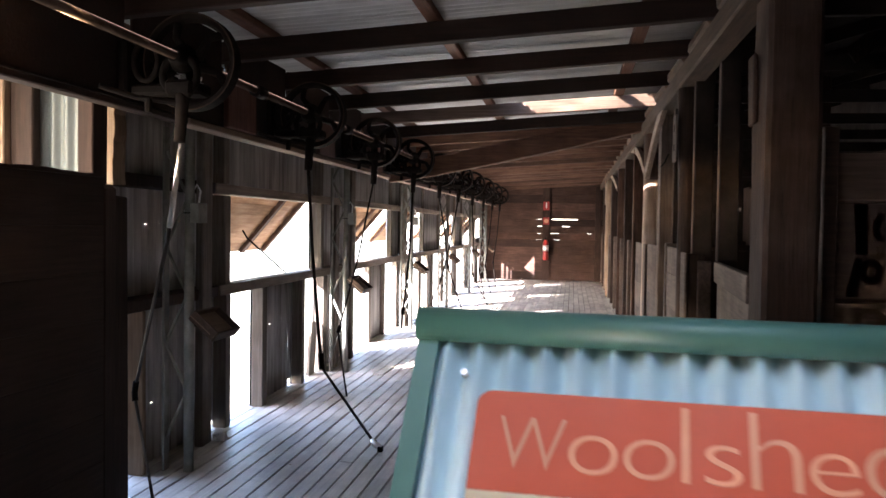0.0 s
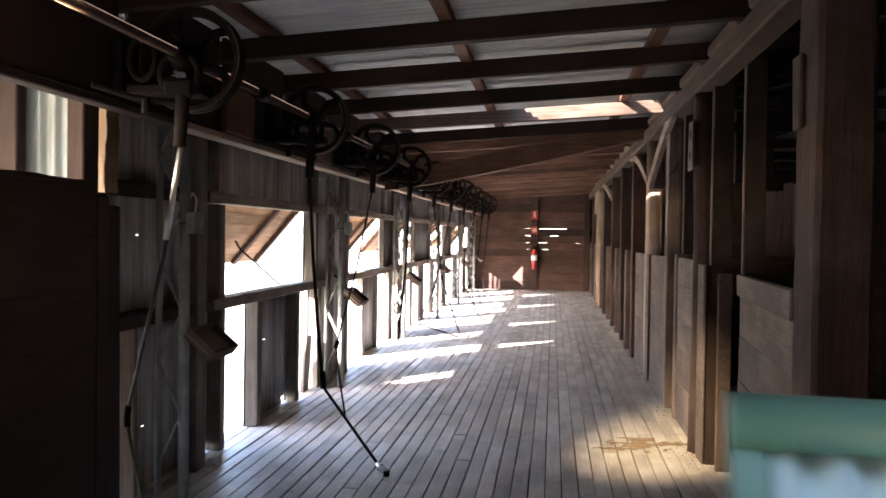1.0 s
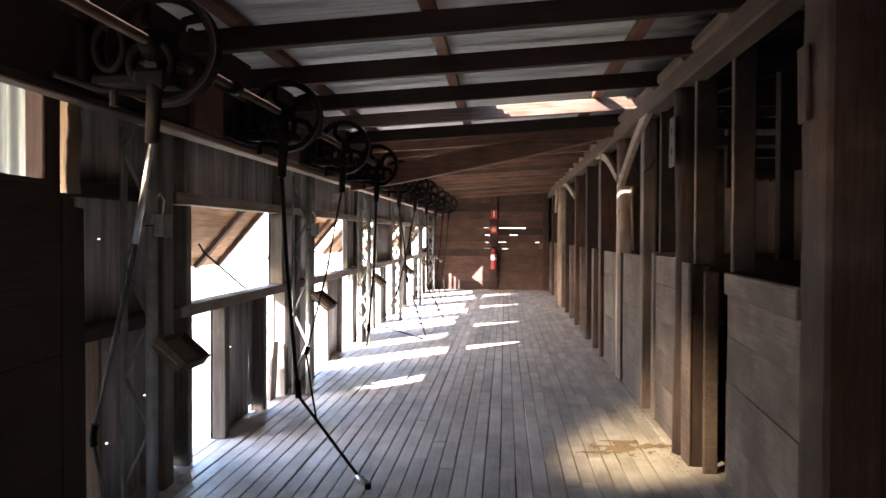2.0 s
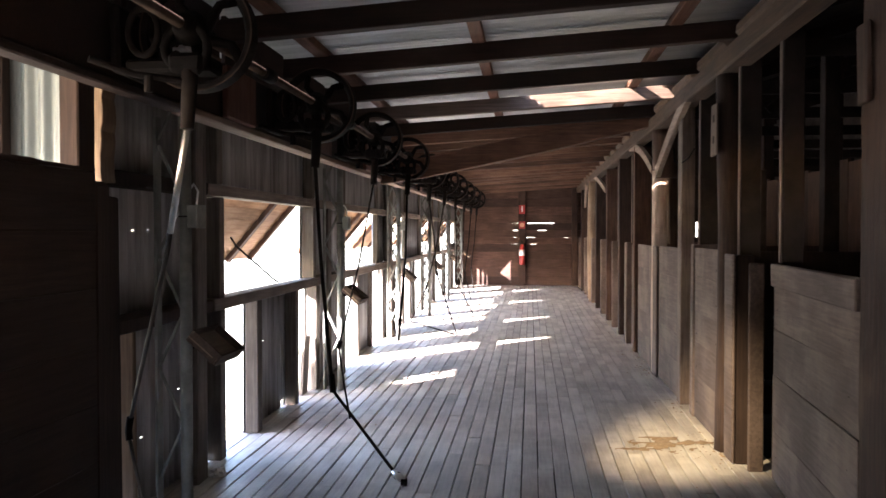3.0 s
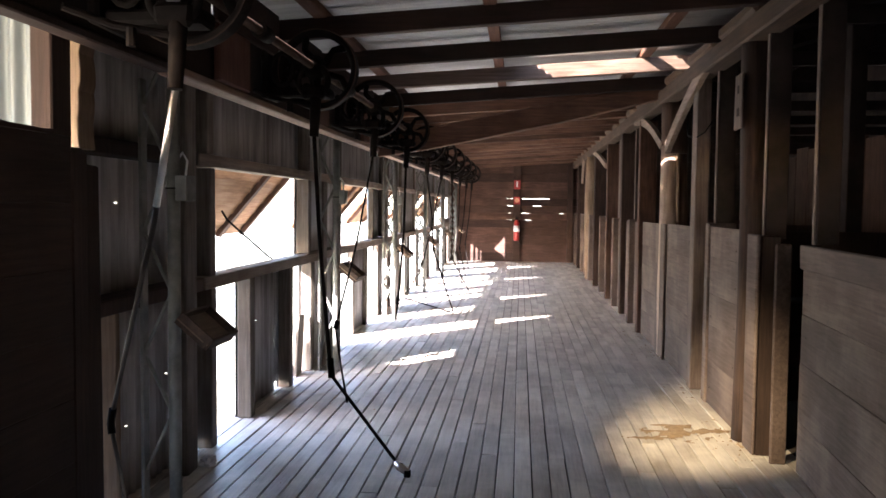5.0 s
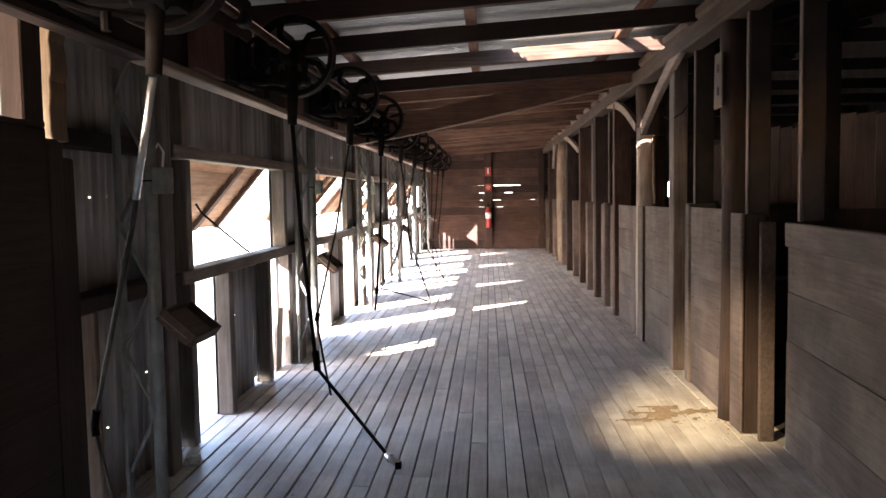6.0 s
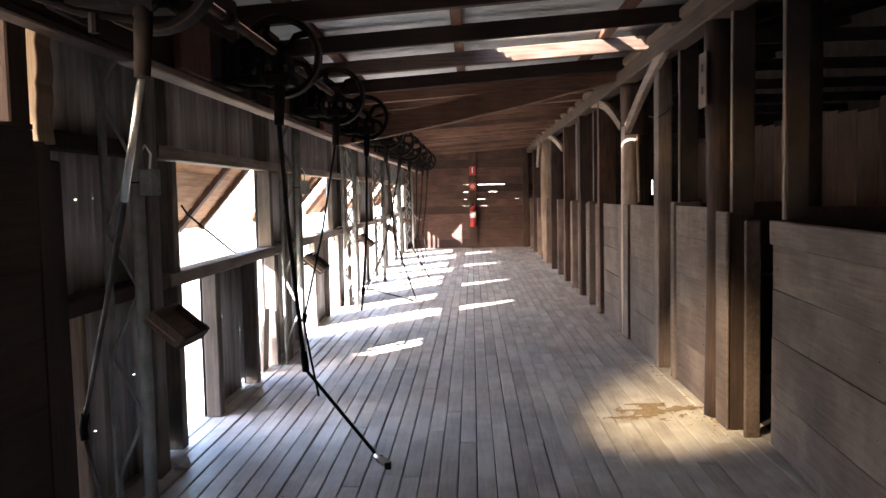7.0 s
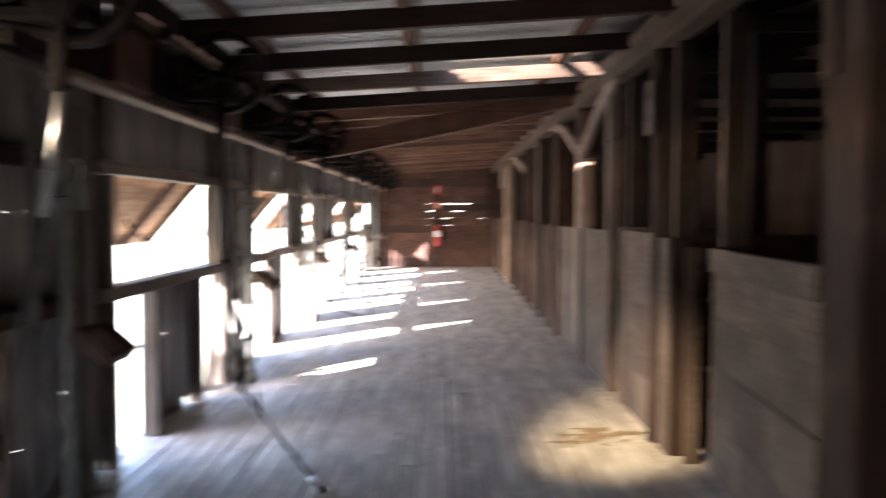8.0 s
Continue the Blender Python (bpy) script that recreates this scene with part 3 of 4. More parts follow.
def tube_rope(s, y):
    part("down_tube", bar([(-1.78, y - 0.14, 1.88), (-1.88, y - 0.26, 1.2), (-2.005, y - 0.41, 0.58)], 0.009, 6), BLACK_IRON, s)
    part("joint", bar([(-2.0, y - 0.4, 0.6), (-2.01, y - 0.42, 0.54)], 0.02, 8), BLACK_IRON, s, smooth=True)
    part("lower_rod", bar([(-2.01, y - 0.42, 0.55), (-1.95, y - 0.5, 0.28), (-1.889, y - 0.55, 0.01)], 0.009, 6), BLACK_IRON, s)


def tube_through(elbow, end, reach=None):
    """A hanging tube with a loose lower rod, from the socket over its elbow to the floor."""
    def tube(s, y):
        top = Vector((-1.78, y - 0.14, 1.88))
        knee, foot = Vector(elbow), Vector(end)
        mid = top.lerp(knee, 0.5) + Vector((0.015, 0.02, 0))
        part("down_tube", bar([top, mid, knee], [0.012, 0.011, 0.013], 8), BLACK_IRON, s)
        way = (foot - knee).normalized()
        part("joint", bar([knee - Vector((0, 0, -0.03)), knee + way * 0.04], 0.02, 8), BLACK_IRON, s, smooth=True)
        path = [knee + way * 0.02, foot] + ([Vector(reach)] if reach else [])
        part("lower_rod", bar(path, 0.011, 8), BLACK_IRON, s)
    return tube


TUBES = [tube_bright, tube_floor, tube_rope,
         tube_through((-1.8, 8.52, 0.56), (-1.83, 8.58, 0.36)),
         tube_through((-1.78, 11.5, 0.9), (-1.54, 11.88, 0.02)),
         tube_through((-2.1, 12.9, 0.6), (-2.4, 13.22, 0.03), (-1.58, 11.82, 0.02)),
         tube_through((-1.8, 14.6, 0.6), (-1.47, 14.4, 0.02)),
         tube_through((-1.85, 16.1, 0.6), (-1.7, 15.9, 0.02)),
         tube_through((-1.9, 17.7, 0.6), (-1.75, 17.5, 0.02)),
         tube_through((-1.9, 19.5, 0.6), (-1.8, 19.2, 0.02))]
for y, tube in zip(STANDS, TUBES):
    stand(y, tube)

# switch board by the first stand
sw = thing("switch_box", (-2.11, 4.2, 2.3), "pale porcelain switch block on the shaft beam", "switch")
part("block", box(-2.134, -2.1, 4.08, 4.36, 2.265, 2.29, 0.002, 0.004), WHITE, sw)
part("block", box(-2.134, -2.1, 4.1, 4.34, 2.3, 2.322, 0.002, 0.004), WHITE, sw)
part("cover", box(-2.134, -2.09, 4.16, 4.24, 2.328, 2.365, 0.002, 0.006), WHITE, sw)

# ---- near partition, porch ----
pw = thing("partition", (-2.1, 1, 0), "dark board partition with a worn top", "partition", kind="structure")
z = 0.0
# The unseen gap between the two runs is added to let sun in.
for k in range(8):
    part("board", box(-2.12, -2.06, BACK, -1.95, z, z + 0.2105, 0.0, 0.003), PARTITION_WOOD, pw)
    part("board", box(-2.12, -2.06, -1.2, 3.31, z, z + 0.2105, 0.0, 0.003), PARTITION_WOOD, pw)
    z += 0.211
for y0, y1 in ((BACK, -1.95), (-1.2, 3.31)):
    part("backing", box(-2.14, -2.124, y0, y1, 0, 1.68, 0, 0), SHADE_DARK, pw)
part("upper_board", box(-2.18, -2.145, 1.95, 3.3, 2.3, 2.42, 0, 0), SHADE_DARK, pw)
# Unseen upper board, added to keep porch light off the first stand.
part("upper_board", box(-2.18, -2.14, BACK, 1.9, 1.6, 2.3, 0, 0), SHADE_DARK, pw)
bm = box(-2.121, -2.061, 0.2, 3.31, 1.69, 1.705, 0.0, 0.0)
bmesh.ops.subdivide_edges(bm, edges=[e for e in bm.edges if abs(e.verts[0].co.y - e.verts[1].co.y) > 1], cuts=40)
for v in bm.verts:
    if v.co.z > 1.7:
        v.co.z += 0.012 * noise.noise((v.co.y * 4, 0, 0)) + 0.006 * noise.noise((v.co.y * 15, 3, 0))
part("splintered_edge", bm, PARTITION_WOOD, pw)
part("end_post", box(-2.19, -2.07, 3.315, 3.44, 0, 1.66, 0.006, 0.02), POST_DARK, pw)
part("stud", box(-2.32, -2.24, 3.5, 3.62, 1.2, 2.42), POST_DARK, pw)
# Infill added to stop sun leaking in past the end post.
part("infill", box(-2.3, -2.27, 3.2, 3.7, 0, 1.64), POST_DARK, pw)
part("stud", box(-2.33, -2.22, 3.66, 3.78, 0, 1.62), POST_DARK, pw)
bm = box(-2.345, -2.268, 3.72, 3.83, 1.68, 2.28, 0.003, 0.004)
bmesh.ops.subdivide_edges(bm, edges=[e for e in bm.edges if abs(e.verts[0].co.z - e.verts[1].co.z) > 0.3], cuts=16)
for v in bm.verts:
    if v.co.x > -2.31:
        v.co.x += 0.018 * noise.noise((v.co.z * 6, v.co.y, 0)) + 0.01 * noise.noise((v.co.z * 22, 2, 0))
part("pale_stud", bm, POST_PALE, pw, "pale sawn stud with a ragged edge")
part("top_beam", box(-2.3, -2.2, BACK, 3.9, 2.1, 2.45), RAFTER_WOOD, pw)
part("corner_stud", box(-2.425, -2.345, 3.7, 3.75, 0, 2.42, 0.004), SHADE_DARK, pw)
porch = thing("porch_wall", (-4, 3.75, 0), "pale corrugated iron wall of the side porch", "wall", kind="structure")
part("iron_sheet", iron(-6.1, -2.39, -0.9, 2.75, lambda u, v, h: Vector((u, 3.76 + h, v)), steps=8, deep=0.013), IRON_PALE, porch, smooth=True)
for x in (-2.735, -3.3, -4.2, -5.1, -6.0):
    part("stud", box(x - 0.06, x + 0.06, 3.66, 3.735, -0.9, 2.7), POST_DARK, porch)
# Pale wood here paints the lit edge of the dark stud next to it.
part("edge_stud", box(-2.868, -2.8, 3.62, 3.735, -0.9, 2.7), POST_PALE, porch)
part("backing", box(-6.1, -2.6, 3.79, 3.83, -0.9, 2.75), SHADE_DARK, porch)
# Roof added over the porch, long enough to keep the sun out.
bm = iron(BACK, 3.9, -5.4, -2.3, lambda u, v, h: Vector((v, u, 2.62 + 0.06 * (v + 2.3) + h)), steps=4)
tagged(part("porch_roof", bm, IRON_SIDE), "corrugated iron roof added to shade the porch", "roof", kind="structure")

# ---- end wall ----
end = thing("wall_north", (-0.8, FAR, 0), "brown weathered board end wall with gaps of daylight", "wall", kind="structure")
zs = [0, 0.24, 0.47, 0.71, 0.92, 1.13, 1.312, 1.51, 1.706, 1.93, 2.15, 2.38, 2.62, 2.86]
RIGHT_SLITS = {4: [(-0.49, -0.34)], 5: [(-0.6, -0.38), (0.42, 0.46), (0.48, 0.52)], 6: [(-0.28, -0.07)], 7: [(-0.57, 0.14)]}
LEFT_SLITS = {6: [(-0.96, -0.84)], 5: [(-0.95, -0.88)]}
for k in range(len(zs) - 1):
    for x0, x1, slits, deep in ((-2.6, -0.72, LEFT_SLITS, 0.0), (-0.718, 1.0, RIGHT_SLITS, 0.002)):
        open_at = slits.get(k, [])
        gap = (0.015 if k == 7 else 0.013 if k == 6 else 0.007) if open_at else 0.002
        part("board", box(x0, x1, FAR + deep, FAR + 0.03 + deep, zs[k], zs[k + 1] - gap, 0.0, 0.004), WALL_WOOD, end)
        for p, q in solids(open_at, x0 + 0.01, x1 - 0.01) if open_at else []:
            part("filler", box(p, q, FAR + 0.034, FAR + 0.05, zs[k + 1] - 0.05, zs[k + 1] + 0.03, 0, 0), WALL_WOOD, end)
# Unseen sheets added behind the boards to stop daylight in the closed joints.
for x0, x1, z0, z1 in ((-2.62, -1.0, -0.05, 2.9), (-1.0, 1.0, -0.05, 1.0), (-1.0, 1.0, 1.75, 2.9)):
    part("backing", box(x0, x1, FAR + 0.052, FAR + 0.07, z0, z1, 0, 0), SHADE_DARK, end)
part("post", box(-0.82, -0.62, FAR - 0.09, FAR - 0.005, 0, 2.66), POST_DARK, end)
part("corner_post", box(0.62, 0.78, FAR - 0.12, FAR - 0.005, 0, 2.6), POST_DARK, end)
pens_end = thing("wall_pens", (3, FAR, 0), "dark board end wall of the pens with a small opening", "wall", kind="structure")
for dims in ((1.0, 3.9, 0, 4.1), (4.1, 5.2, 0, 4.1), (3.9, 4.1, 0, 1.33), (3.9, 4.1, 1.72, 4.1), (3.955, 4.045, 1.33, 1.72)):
    part("board", box(dims[0], dims[1], FAR, FAR + 0.05, dims[2], dims[3], 0, 0), SHADE_DARK, pens_end)

ext = thing("fire_extinguisher", (-0.72, FAR - 0.17, 0.55), "red fire extinguisher with a white band on the post", "fire extinguisher")
X, Y = -0.72, FAR - 0.18
part("cylinder", bar([(X, Y, 0.57), (X, Y, 0.59), (X, Y, 1.04), (X, Y, 1.1), (X, Y, 1.13)], [0.06, 0.078, 0.078, 0.055, 0.025], 16), RED, ext, smooth=True)
part("band", bar([(X, Y, 0.82), (X, Y, 0.98)], 0.08, 16), WHITE, ext, "white band", True)
part("valve", box(X - 0.02, X + 0.02, Y - 0.03, Y + 0.02, 1.13, 1.18, 0, 0.005), BLACK_IRON, ext)
part("handle", plank((X, Y - 0.12, 1.21), (X, Y + 0.02, 1.18), 0.02, 0.02), BLACK_IRON, ext)
part("hose", bar([(X + 0.02, Y, 1.12), (X + 0.09, Y - 0.01, 1.05), (X + 0.09, Y - 0.01, 0.75)], 0.011, 8), BLACK_IRON, ext)
for z0, z1, mark in ((1.95, 2.19, "arrow"), (1.55, 1.75, "disc")):
    sg = thing("fire_sign", (-0.72, FAR - 0.1, z0), "small red fire equipment sign with a pale " + mark, "sign", "fire signs")
    part("plate", box(-0.805, -0.635, FAR - 0.1, FAR - 0.094, z0, z1, 0, 0.001), RED, sg)
    if mark == "arrow":
        bm = box(-0.735, -0.705, FAR - 0.106, FAR - 0.102, z0 + 0.06, z1 - 0.03, 0, 0)
    else:
        bm = bar([(-0.72, FAR - 0.106, (z0 + z1) / 2), (-0.72, FAR - 0.102, (z0 + z1) / 2)], 0.06, 20)
    part("mark", bm, WHITE if mark == "arrow" else LETTER, sg)

# ---- east side: posts, plate, pen fronts ----
east = thing("wall_plate_east", (RIGHT, 10, 2.5), "heavy notched timber plate carrying the rafters", "beam", kind="structure")
part("plate", box(0.74, 0.9, 0.5, FAR, 2.52, 2.645, 0.006, 0.012), BEAM_WOOD, east)
for a, b in zip(RAFTERS, RAFTERS[1:]):
    if b < 0.5:
        continue
    bm = box(0.735, 0.885, a + 0.045, b - 0.045 - 0.25 * (b - a - 0.5), 2.648, 2.75, 0.01, 0.03)
    part("packer", bm, BEAM_WOOD, east)


front = thing("wall_pens_front", (RIGHT, 10, 0), "row of weathered posts and braces between board and pens", "wall", kind="structure")


def pen_panel(y0, y1, top, x=0.8, tall=0.27, label="grey-brown horizontal board pen front"):
    p = thing("pen_fence", (x, (y0 + y1) / 2, 0), label, "partition", "pen fronts")
    z = top
    while z > 0.02:
        low = max(0.012, z - tall * random.uniform(0.8, 1.15))
        if low < 0.1:
            low = 0.012
        part("board", box(x, x + 0.026, y0, y1, low + 0.0015, z, 0.0015, 0.002), PANEL_WOOD, p)
        z = low
    if y0 < 8:
        for y in (y0 + 0.07, y1 - 0.07):
            for zz in (0.14, 0.42, 0.68, 0.95, 1.2):
                part("nail", bar([(x - 0.0015, y, zz), (x + 0.004, y, zz)], 0.0055, 7), BLACK_IRON, p)
    for y in (y0 + 0.08, y1 - 0.08):
        part("cleat", box(x + 0.03, x + 0.07, y - 0.04, y + 0.04, 0.02, top - 0.03), POST_DARK, p)
    return p


def pen_post(x0, x1, y0, y1, top, material, label):
    return part("post", box(x0, x1, y0, y1, 0, top, 0.006, 0.008), material, front, label)


g = thing("pen_fence", (0.888, 4.775, 0), "grey board pen gate standing slightly ajar", "partition", "pen fronts")
for z0, z1, out in ((0.012, 0.3, 0.004), (0.301, 0.628, 0.005), (0.63, 0.9, 0.0), (0.901, 1.147, 0.0)):
    part("board", box(0.888 - out, 0.914, 3.925, 5.45, z0, z1, 0.0015, 0.002), PANEL_WOOD, g)
part("top_rail", box(0.868, 0.912, 3.925, 5.45, 1.15, 1.285, 0.004), PANEL_WOOD, g)
for y in (4.06, 5.36):
    part("cleat", box(0.918, 0.95, y - 0.05, y + 0.05, 0.02, 1.25), POST_DARK, g)
    for zz in (0.16, 0.47, 0.78, 1.02):
        x = 0.884 if zz < 0.63 else 0.888
        part("nail", bar([(x - 0.001, y, zz), (x + 0.003, y, zz)], 0.0035, 7), BLACK_IRON, g)
g.rotation_euler = (0, 0, radians(-4.2))
pen_panel(6.24, 7.03, 1.345, 0.8)
pen_panel(7.66, 8.74, 1.33, 0.79)
pen_panel(9.28, 10.3, 1.32, 0.79)
pen_post(0.765, 0.788, 8.76, 9.25, 1.325, PANEL_WOOD, "wide grey board before the trunk post")
pen_post(0.835, 0.925, 5.6, 5.628, 1.28, PANEL_WOOD, "narrow grey board beside the pen gate")
# The post's dark wood stands for shade on its south side.
pen_post(0.795, 0.91, 5.75, 5.95, 1.32, POST_DARK, "short square post, darkened for its shaded side")
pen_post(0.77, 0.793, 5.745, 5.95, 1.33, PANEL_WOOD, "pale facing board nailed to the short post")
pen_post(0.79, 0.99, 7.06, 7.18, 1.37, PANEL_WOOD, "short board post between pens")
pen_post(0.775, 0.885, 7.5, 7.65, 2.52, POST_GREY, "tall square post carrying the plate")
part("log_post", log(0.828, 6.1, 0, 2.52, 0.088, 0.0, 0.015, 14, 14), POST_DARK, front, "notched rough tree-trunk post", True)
part("log_post", log(0.842, 9.02, 0, 2.1, 0.082, 0.0, -0.008, 18, 16, 0.95), BARE_WOOD, front, "warm brown rough tree-trunk post with braces", True)
part("torn_side", log(0.968, 9.06, 1.0, 2.12, 0.072, -0.02, 0.012, 26, 16, 0.95, 0.2), PEN_WOOD, front, "dark torn half of the trunk", True)
# The head's dark wood is brought low to dull a sun patch.
part("trunk_top", log(0.895, 9.03, 2.02, 2.52, 0.135, 0.0, 0.0, 8, 16, 0.95, 0.6), POST_WOOD, front, "dark head of the trunk post", True)


def hewn(x0, x1, y0, y1, z0, z1, steps=44):
    """An adzed square post: flat faces, wavering arrises."""
    bm = bmesh.new()
    rings = []
    c = 0.02
    n = 6
    outline = []
    for (ax, ay), (bx, by) in (((x0 + c, y0), (x1 - c, y0)), ((x1, y0 + c), (x1, y1 - c)), ((x1 - c, y1), (x0 + c, y1)), ((x0, y1 - c), (x0, y0 + c))):
        outline += [(ax + (bx - ax) * k / n, ay + (by - ay) * k / n) for k in range(n + 1)]
    mx, my = (x0 + x1) / 2, (y0 + y1) / 2
    for i in range(steps + 1):
        z = z0 + (z1 - z0) * i / steps
        ring = []
        for x, y in outline:
            d = Vector((x - mx, y - my, 0))
            swell = 1 + 0.035 * noise.noise((x * 3, y * 3, z * 1.1)) + 0.03 * noise.noise((x * 11, y * 11, z * 4.5)) + 0.012 * noise.noise((x * 30, y * 30, z * 11))
            ring.append(bm.verts.new((mx + d.x * swell, my + d.y * swell, z)))
        rings.append(ring)
    m = len(outline)
    for r0, r1 in zip(rings, rings[1:]):
        for k in range(m):
            bm.faces.new((r0[k], r0[(k + 1) % m], r1[(k + 1) % m], r1[k]))
    bm.faces.new(rings[0][::-1])
    bm.faces.new(rings[-1])
    return bm


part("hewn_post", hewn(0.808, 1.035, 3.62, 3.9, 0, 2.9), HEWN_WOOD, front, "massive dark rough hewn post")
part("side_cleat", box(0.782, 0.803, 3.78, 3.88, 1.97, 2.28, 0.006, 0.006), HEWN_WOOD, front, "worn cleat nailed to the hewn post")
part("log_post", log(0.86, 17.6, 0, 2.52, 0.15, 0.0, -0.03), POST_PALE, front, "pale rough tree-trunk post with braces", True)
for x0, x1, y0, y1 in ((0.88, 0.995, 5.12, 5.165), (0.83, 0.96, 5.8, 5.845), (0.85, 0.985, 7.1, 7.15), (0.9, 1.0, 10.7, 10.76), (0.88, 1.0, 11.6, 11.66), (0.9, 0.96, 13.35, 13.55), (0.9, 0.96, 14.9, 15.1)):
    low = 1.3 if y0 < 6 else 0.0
    # Near-black body and pale strip paint the shaded face and the lit edge.
    part("board_post", box(x0, x1, y0, y1, low, 2.6), SHADE_DARK, front)
    part("board_edge", box(x0 - 0.006, x0 - 0.001, y0 + 0.002, y1 - 0.002, low, 2.6, 0.002, 0.001), POST_GREY, front, "pale strip for the window-lit edge")
for k, y in enumerate([10.42, 11.25, 12.1, 13.0, 13.95, 15.0, 16.1, 17.2, 18.3, 19.4, 20.5, 21.6]):
    pen_panel(y + 0.16, y + 0.8, 1.3, 0.83, 0.3)
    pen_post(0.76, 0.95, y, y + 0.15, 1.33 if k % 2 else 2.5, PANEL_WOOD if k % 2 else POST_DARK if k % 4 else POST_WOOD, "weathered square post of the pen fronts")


def brace(a, b, bow, width=0.09):
    pts = []
    for i in range(7):
        f = i / 6
        p = Vector(a).lerp(Vector(b), f)
        p.z += bow * math.sin(f * math.pi)
        pts.append(p)
    bm = bmesh.new()
    rows = []
    for i, p in enumerate(pts):
        way = (pts[min(i + 1, 6)] - pts[max(i - 1, 0)]).normalized()
        up = Vector((1, 0, 0)).cross(way)
        rows.append([bm.verts.new(p + up * s * width / 2 + Vector((d * 0.025, 0, 0))) for s, d in ((-1, -1), (1, -1), (1, 1), (-1, 1))])
    for r0, r1 in zip(rows, rows[1:]):
        for k in range(4):
            bm.faces.new((r0[k], r0[(k + 1) % 4], r1[(k + 1) % 4], r1[k]))
    bm.faces.new(rows[0])
    bm.faces.new(rows[-1])
    bmesh.ops.bevel(bm, geom=bm.edges[:], offset=0.005, segments=1, affect="EDGES")
    return part("brace", bm, BRACE_WOOD, front, "pale timber brace")


# Pale strip that paints the sunlit edge of the torn trunk.
for z0, z1, y0, y1 in ((1.35, 2.06, 8.9, 8.95),):
    bm = box(0.9, 0.925, y0, y1, z0, z1, 0.004, 0.005)
    bmesh.ops.subdivide_edges(bm, edges=[e for e in bm.edges if abs(e.verts[0].co.z - e.verts[1].co.z) > 0.3], cuts=8)
    for v in bm.verts:
        v.co += Vector((0.01 * noise.noise(v.co * 5), 0.012 * noise.noise(v.co * 4 + Vector((0, 0, 7))), 0))
    part("torn_bark", bm, POST_PALE, front, "torn strip of trunk wood, pale for its sunlit edge")
brace((0.77, 7.12, 2.59), (0.77, 8.74, 2.06), 0.035, 0.11)
brace((0.78, 11.0, 2.54), (0.8, 9.2, 2.12), 0.09)
brace((0.76, 18.8, 2.58), (0.78, 19.5, 2.06), 0.03)
brace((0.77, 16.9, 2.6), (0.78, 14.3, 2.17), 0.03)

# Unseen wall, added so that light from behind doesn't reach the pens.
near_pen = thing("wall_light_block", (1.0, 0.5, 0), "unseen dark board wall added to keep light off the pens", "wall", kind="structure")
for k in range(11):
    part("board", box(1.02, 1.06, BACK, 2.75, 0.27 * k, 0.27 * k + 0.266, 0.0, 0.003), SHADE_DARK, near_pen)

part("wire", bar([(0.79, 7.95, 2.22), (0.785, 7.88, 2.1), (0.78, 7.6, 2.05), (0.785, 7.25, 2.07), (0.8, 7.1, 2.13)], 0.006, 6), BLACK_IRON, front)
bm = box(0.722, 0.738, 6.0, 6.16, 1.98, 2.32, 0.004, 0.004)
part("patch", bm, POST_GREY, front, "nailed patch board")
# Dark plates on the patch imitate the shade inside its two slots.
for z in (2.06, 2.2):
    part("slot", box(0.718, 0.721, 6.05, 6.09, z, z + 0.05, 0, 0), SHADE_DARK, front)

# boards with faded lettering behind the massive post
lb = thing("lettered_partition", (1.6, 4.0, 0), "dark boards with faded painted lettering", "partition")
for z0, z1 in ((0, 0.4), (0.408, 0.78), (0.788, 1.166), (1.182, 1.63), (1.638, 1.86)):
    part("board", box(1.14, 2.3, 4.0, 4.03, z0, z1, 0.003), PANEL_X, lb)
part("end_post", box(1.135, 1.2, 3.93, 3.996, 0, 1.975, 0.006), PANEL_X, lb)


def daub(outline):
    """A flat patch of brushed paint on the boards."""
    bm = bmesh.new()
    bm.faces.new([bm.verts.new((x, 3.9955, z)) for x, z in outline])
    bmesh.ops.solidify(bm, geom=bm.faces[:], thickness=0.002)
    return bm


def loop_mark(x, z, rx, rz, wide):
    bm = bmesh.new()
    rim = []
    for k in range(24):
        a = k * math.tau / 24
        c, d = math.cos(a), math.sin(a)
        rim.append([bm.verts.new((x + q * c, 3.9955, z + q * rz / rx * d)) for q in (rx, rx - wide)])
    for a, b in zip(rim, rim[1:] + rim[:1]):
        bm.faces.new((a[0], b[0], b[1], a[1]))
    bmesh.ops.solidify(bm, geom=bm.faces[:], thickness=0.002)
    return bm


part("mark", daub([(1.285, 1.62), (1.345, 1.62), (1.352, 1.39), (1.3, 1.39)]), PAINT_MARK, lb, "faded pale paint mark")
part("mark", loop_mark(1.43, 1.515, 0.065, 0.07, 0.03), PAINT_MARK, lb)
part("mark", daub([(1.295, 1.37), (1.33, 1.37), (1.31, 1.19), (1.255, 1.19)]), PAINT_MARK, lb)
part("mark", loop_mark(1.37, 1.31, 0.05, 0.062, 0.03), PAINT_MARK, lb)
part("mark", loop_mark(1.37, 1.08, 0.07, 0.065, 0.03), PAINT_MARK, lb)

bw = thing("pen_divider", (2.6, 9, 0), "dim brown board divider inside the pens", "partition")
for k, y in enumerate([4.6 + 0.38 * i for i in range(22)]):
    part("board", box(2.6, 2.63, y, y + 0.374, 1.03 + 0.006 * (k % 3), 2.1 + 0.03 * (k % 4)), PEN_WOOD, bw)
part("rail", box(2.54, 2.598, 4.5, 12.8, 1.0, 1.1), POST_DARK, bw)
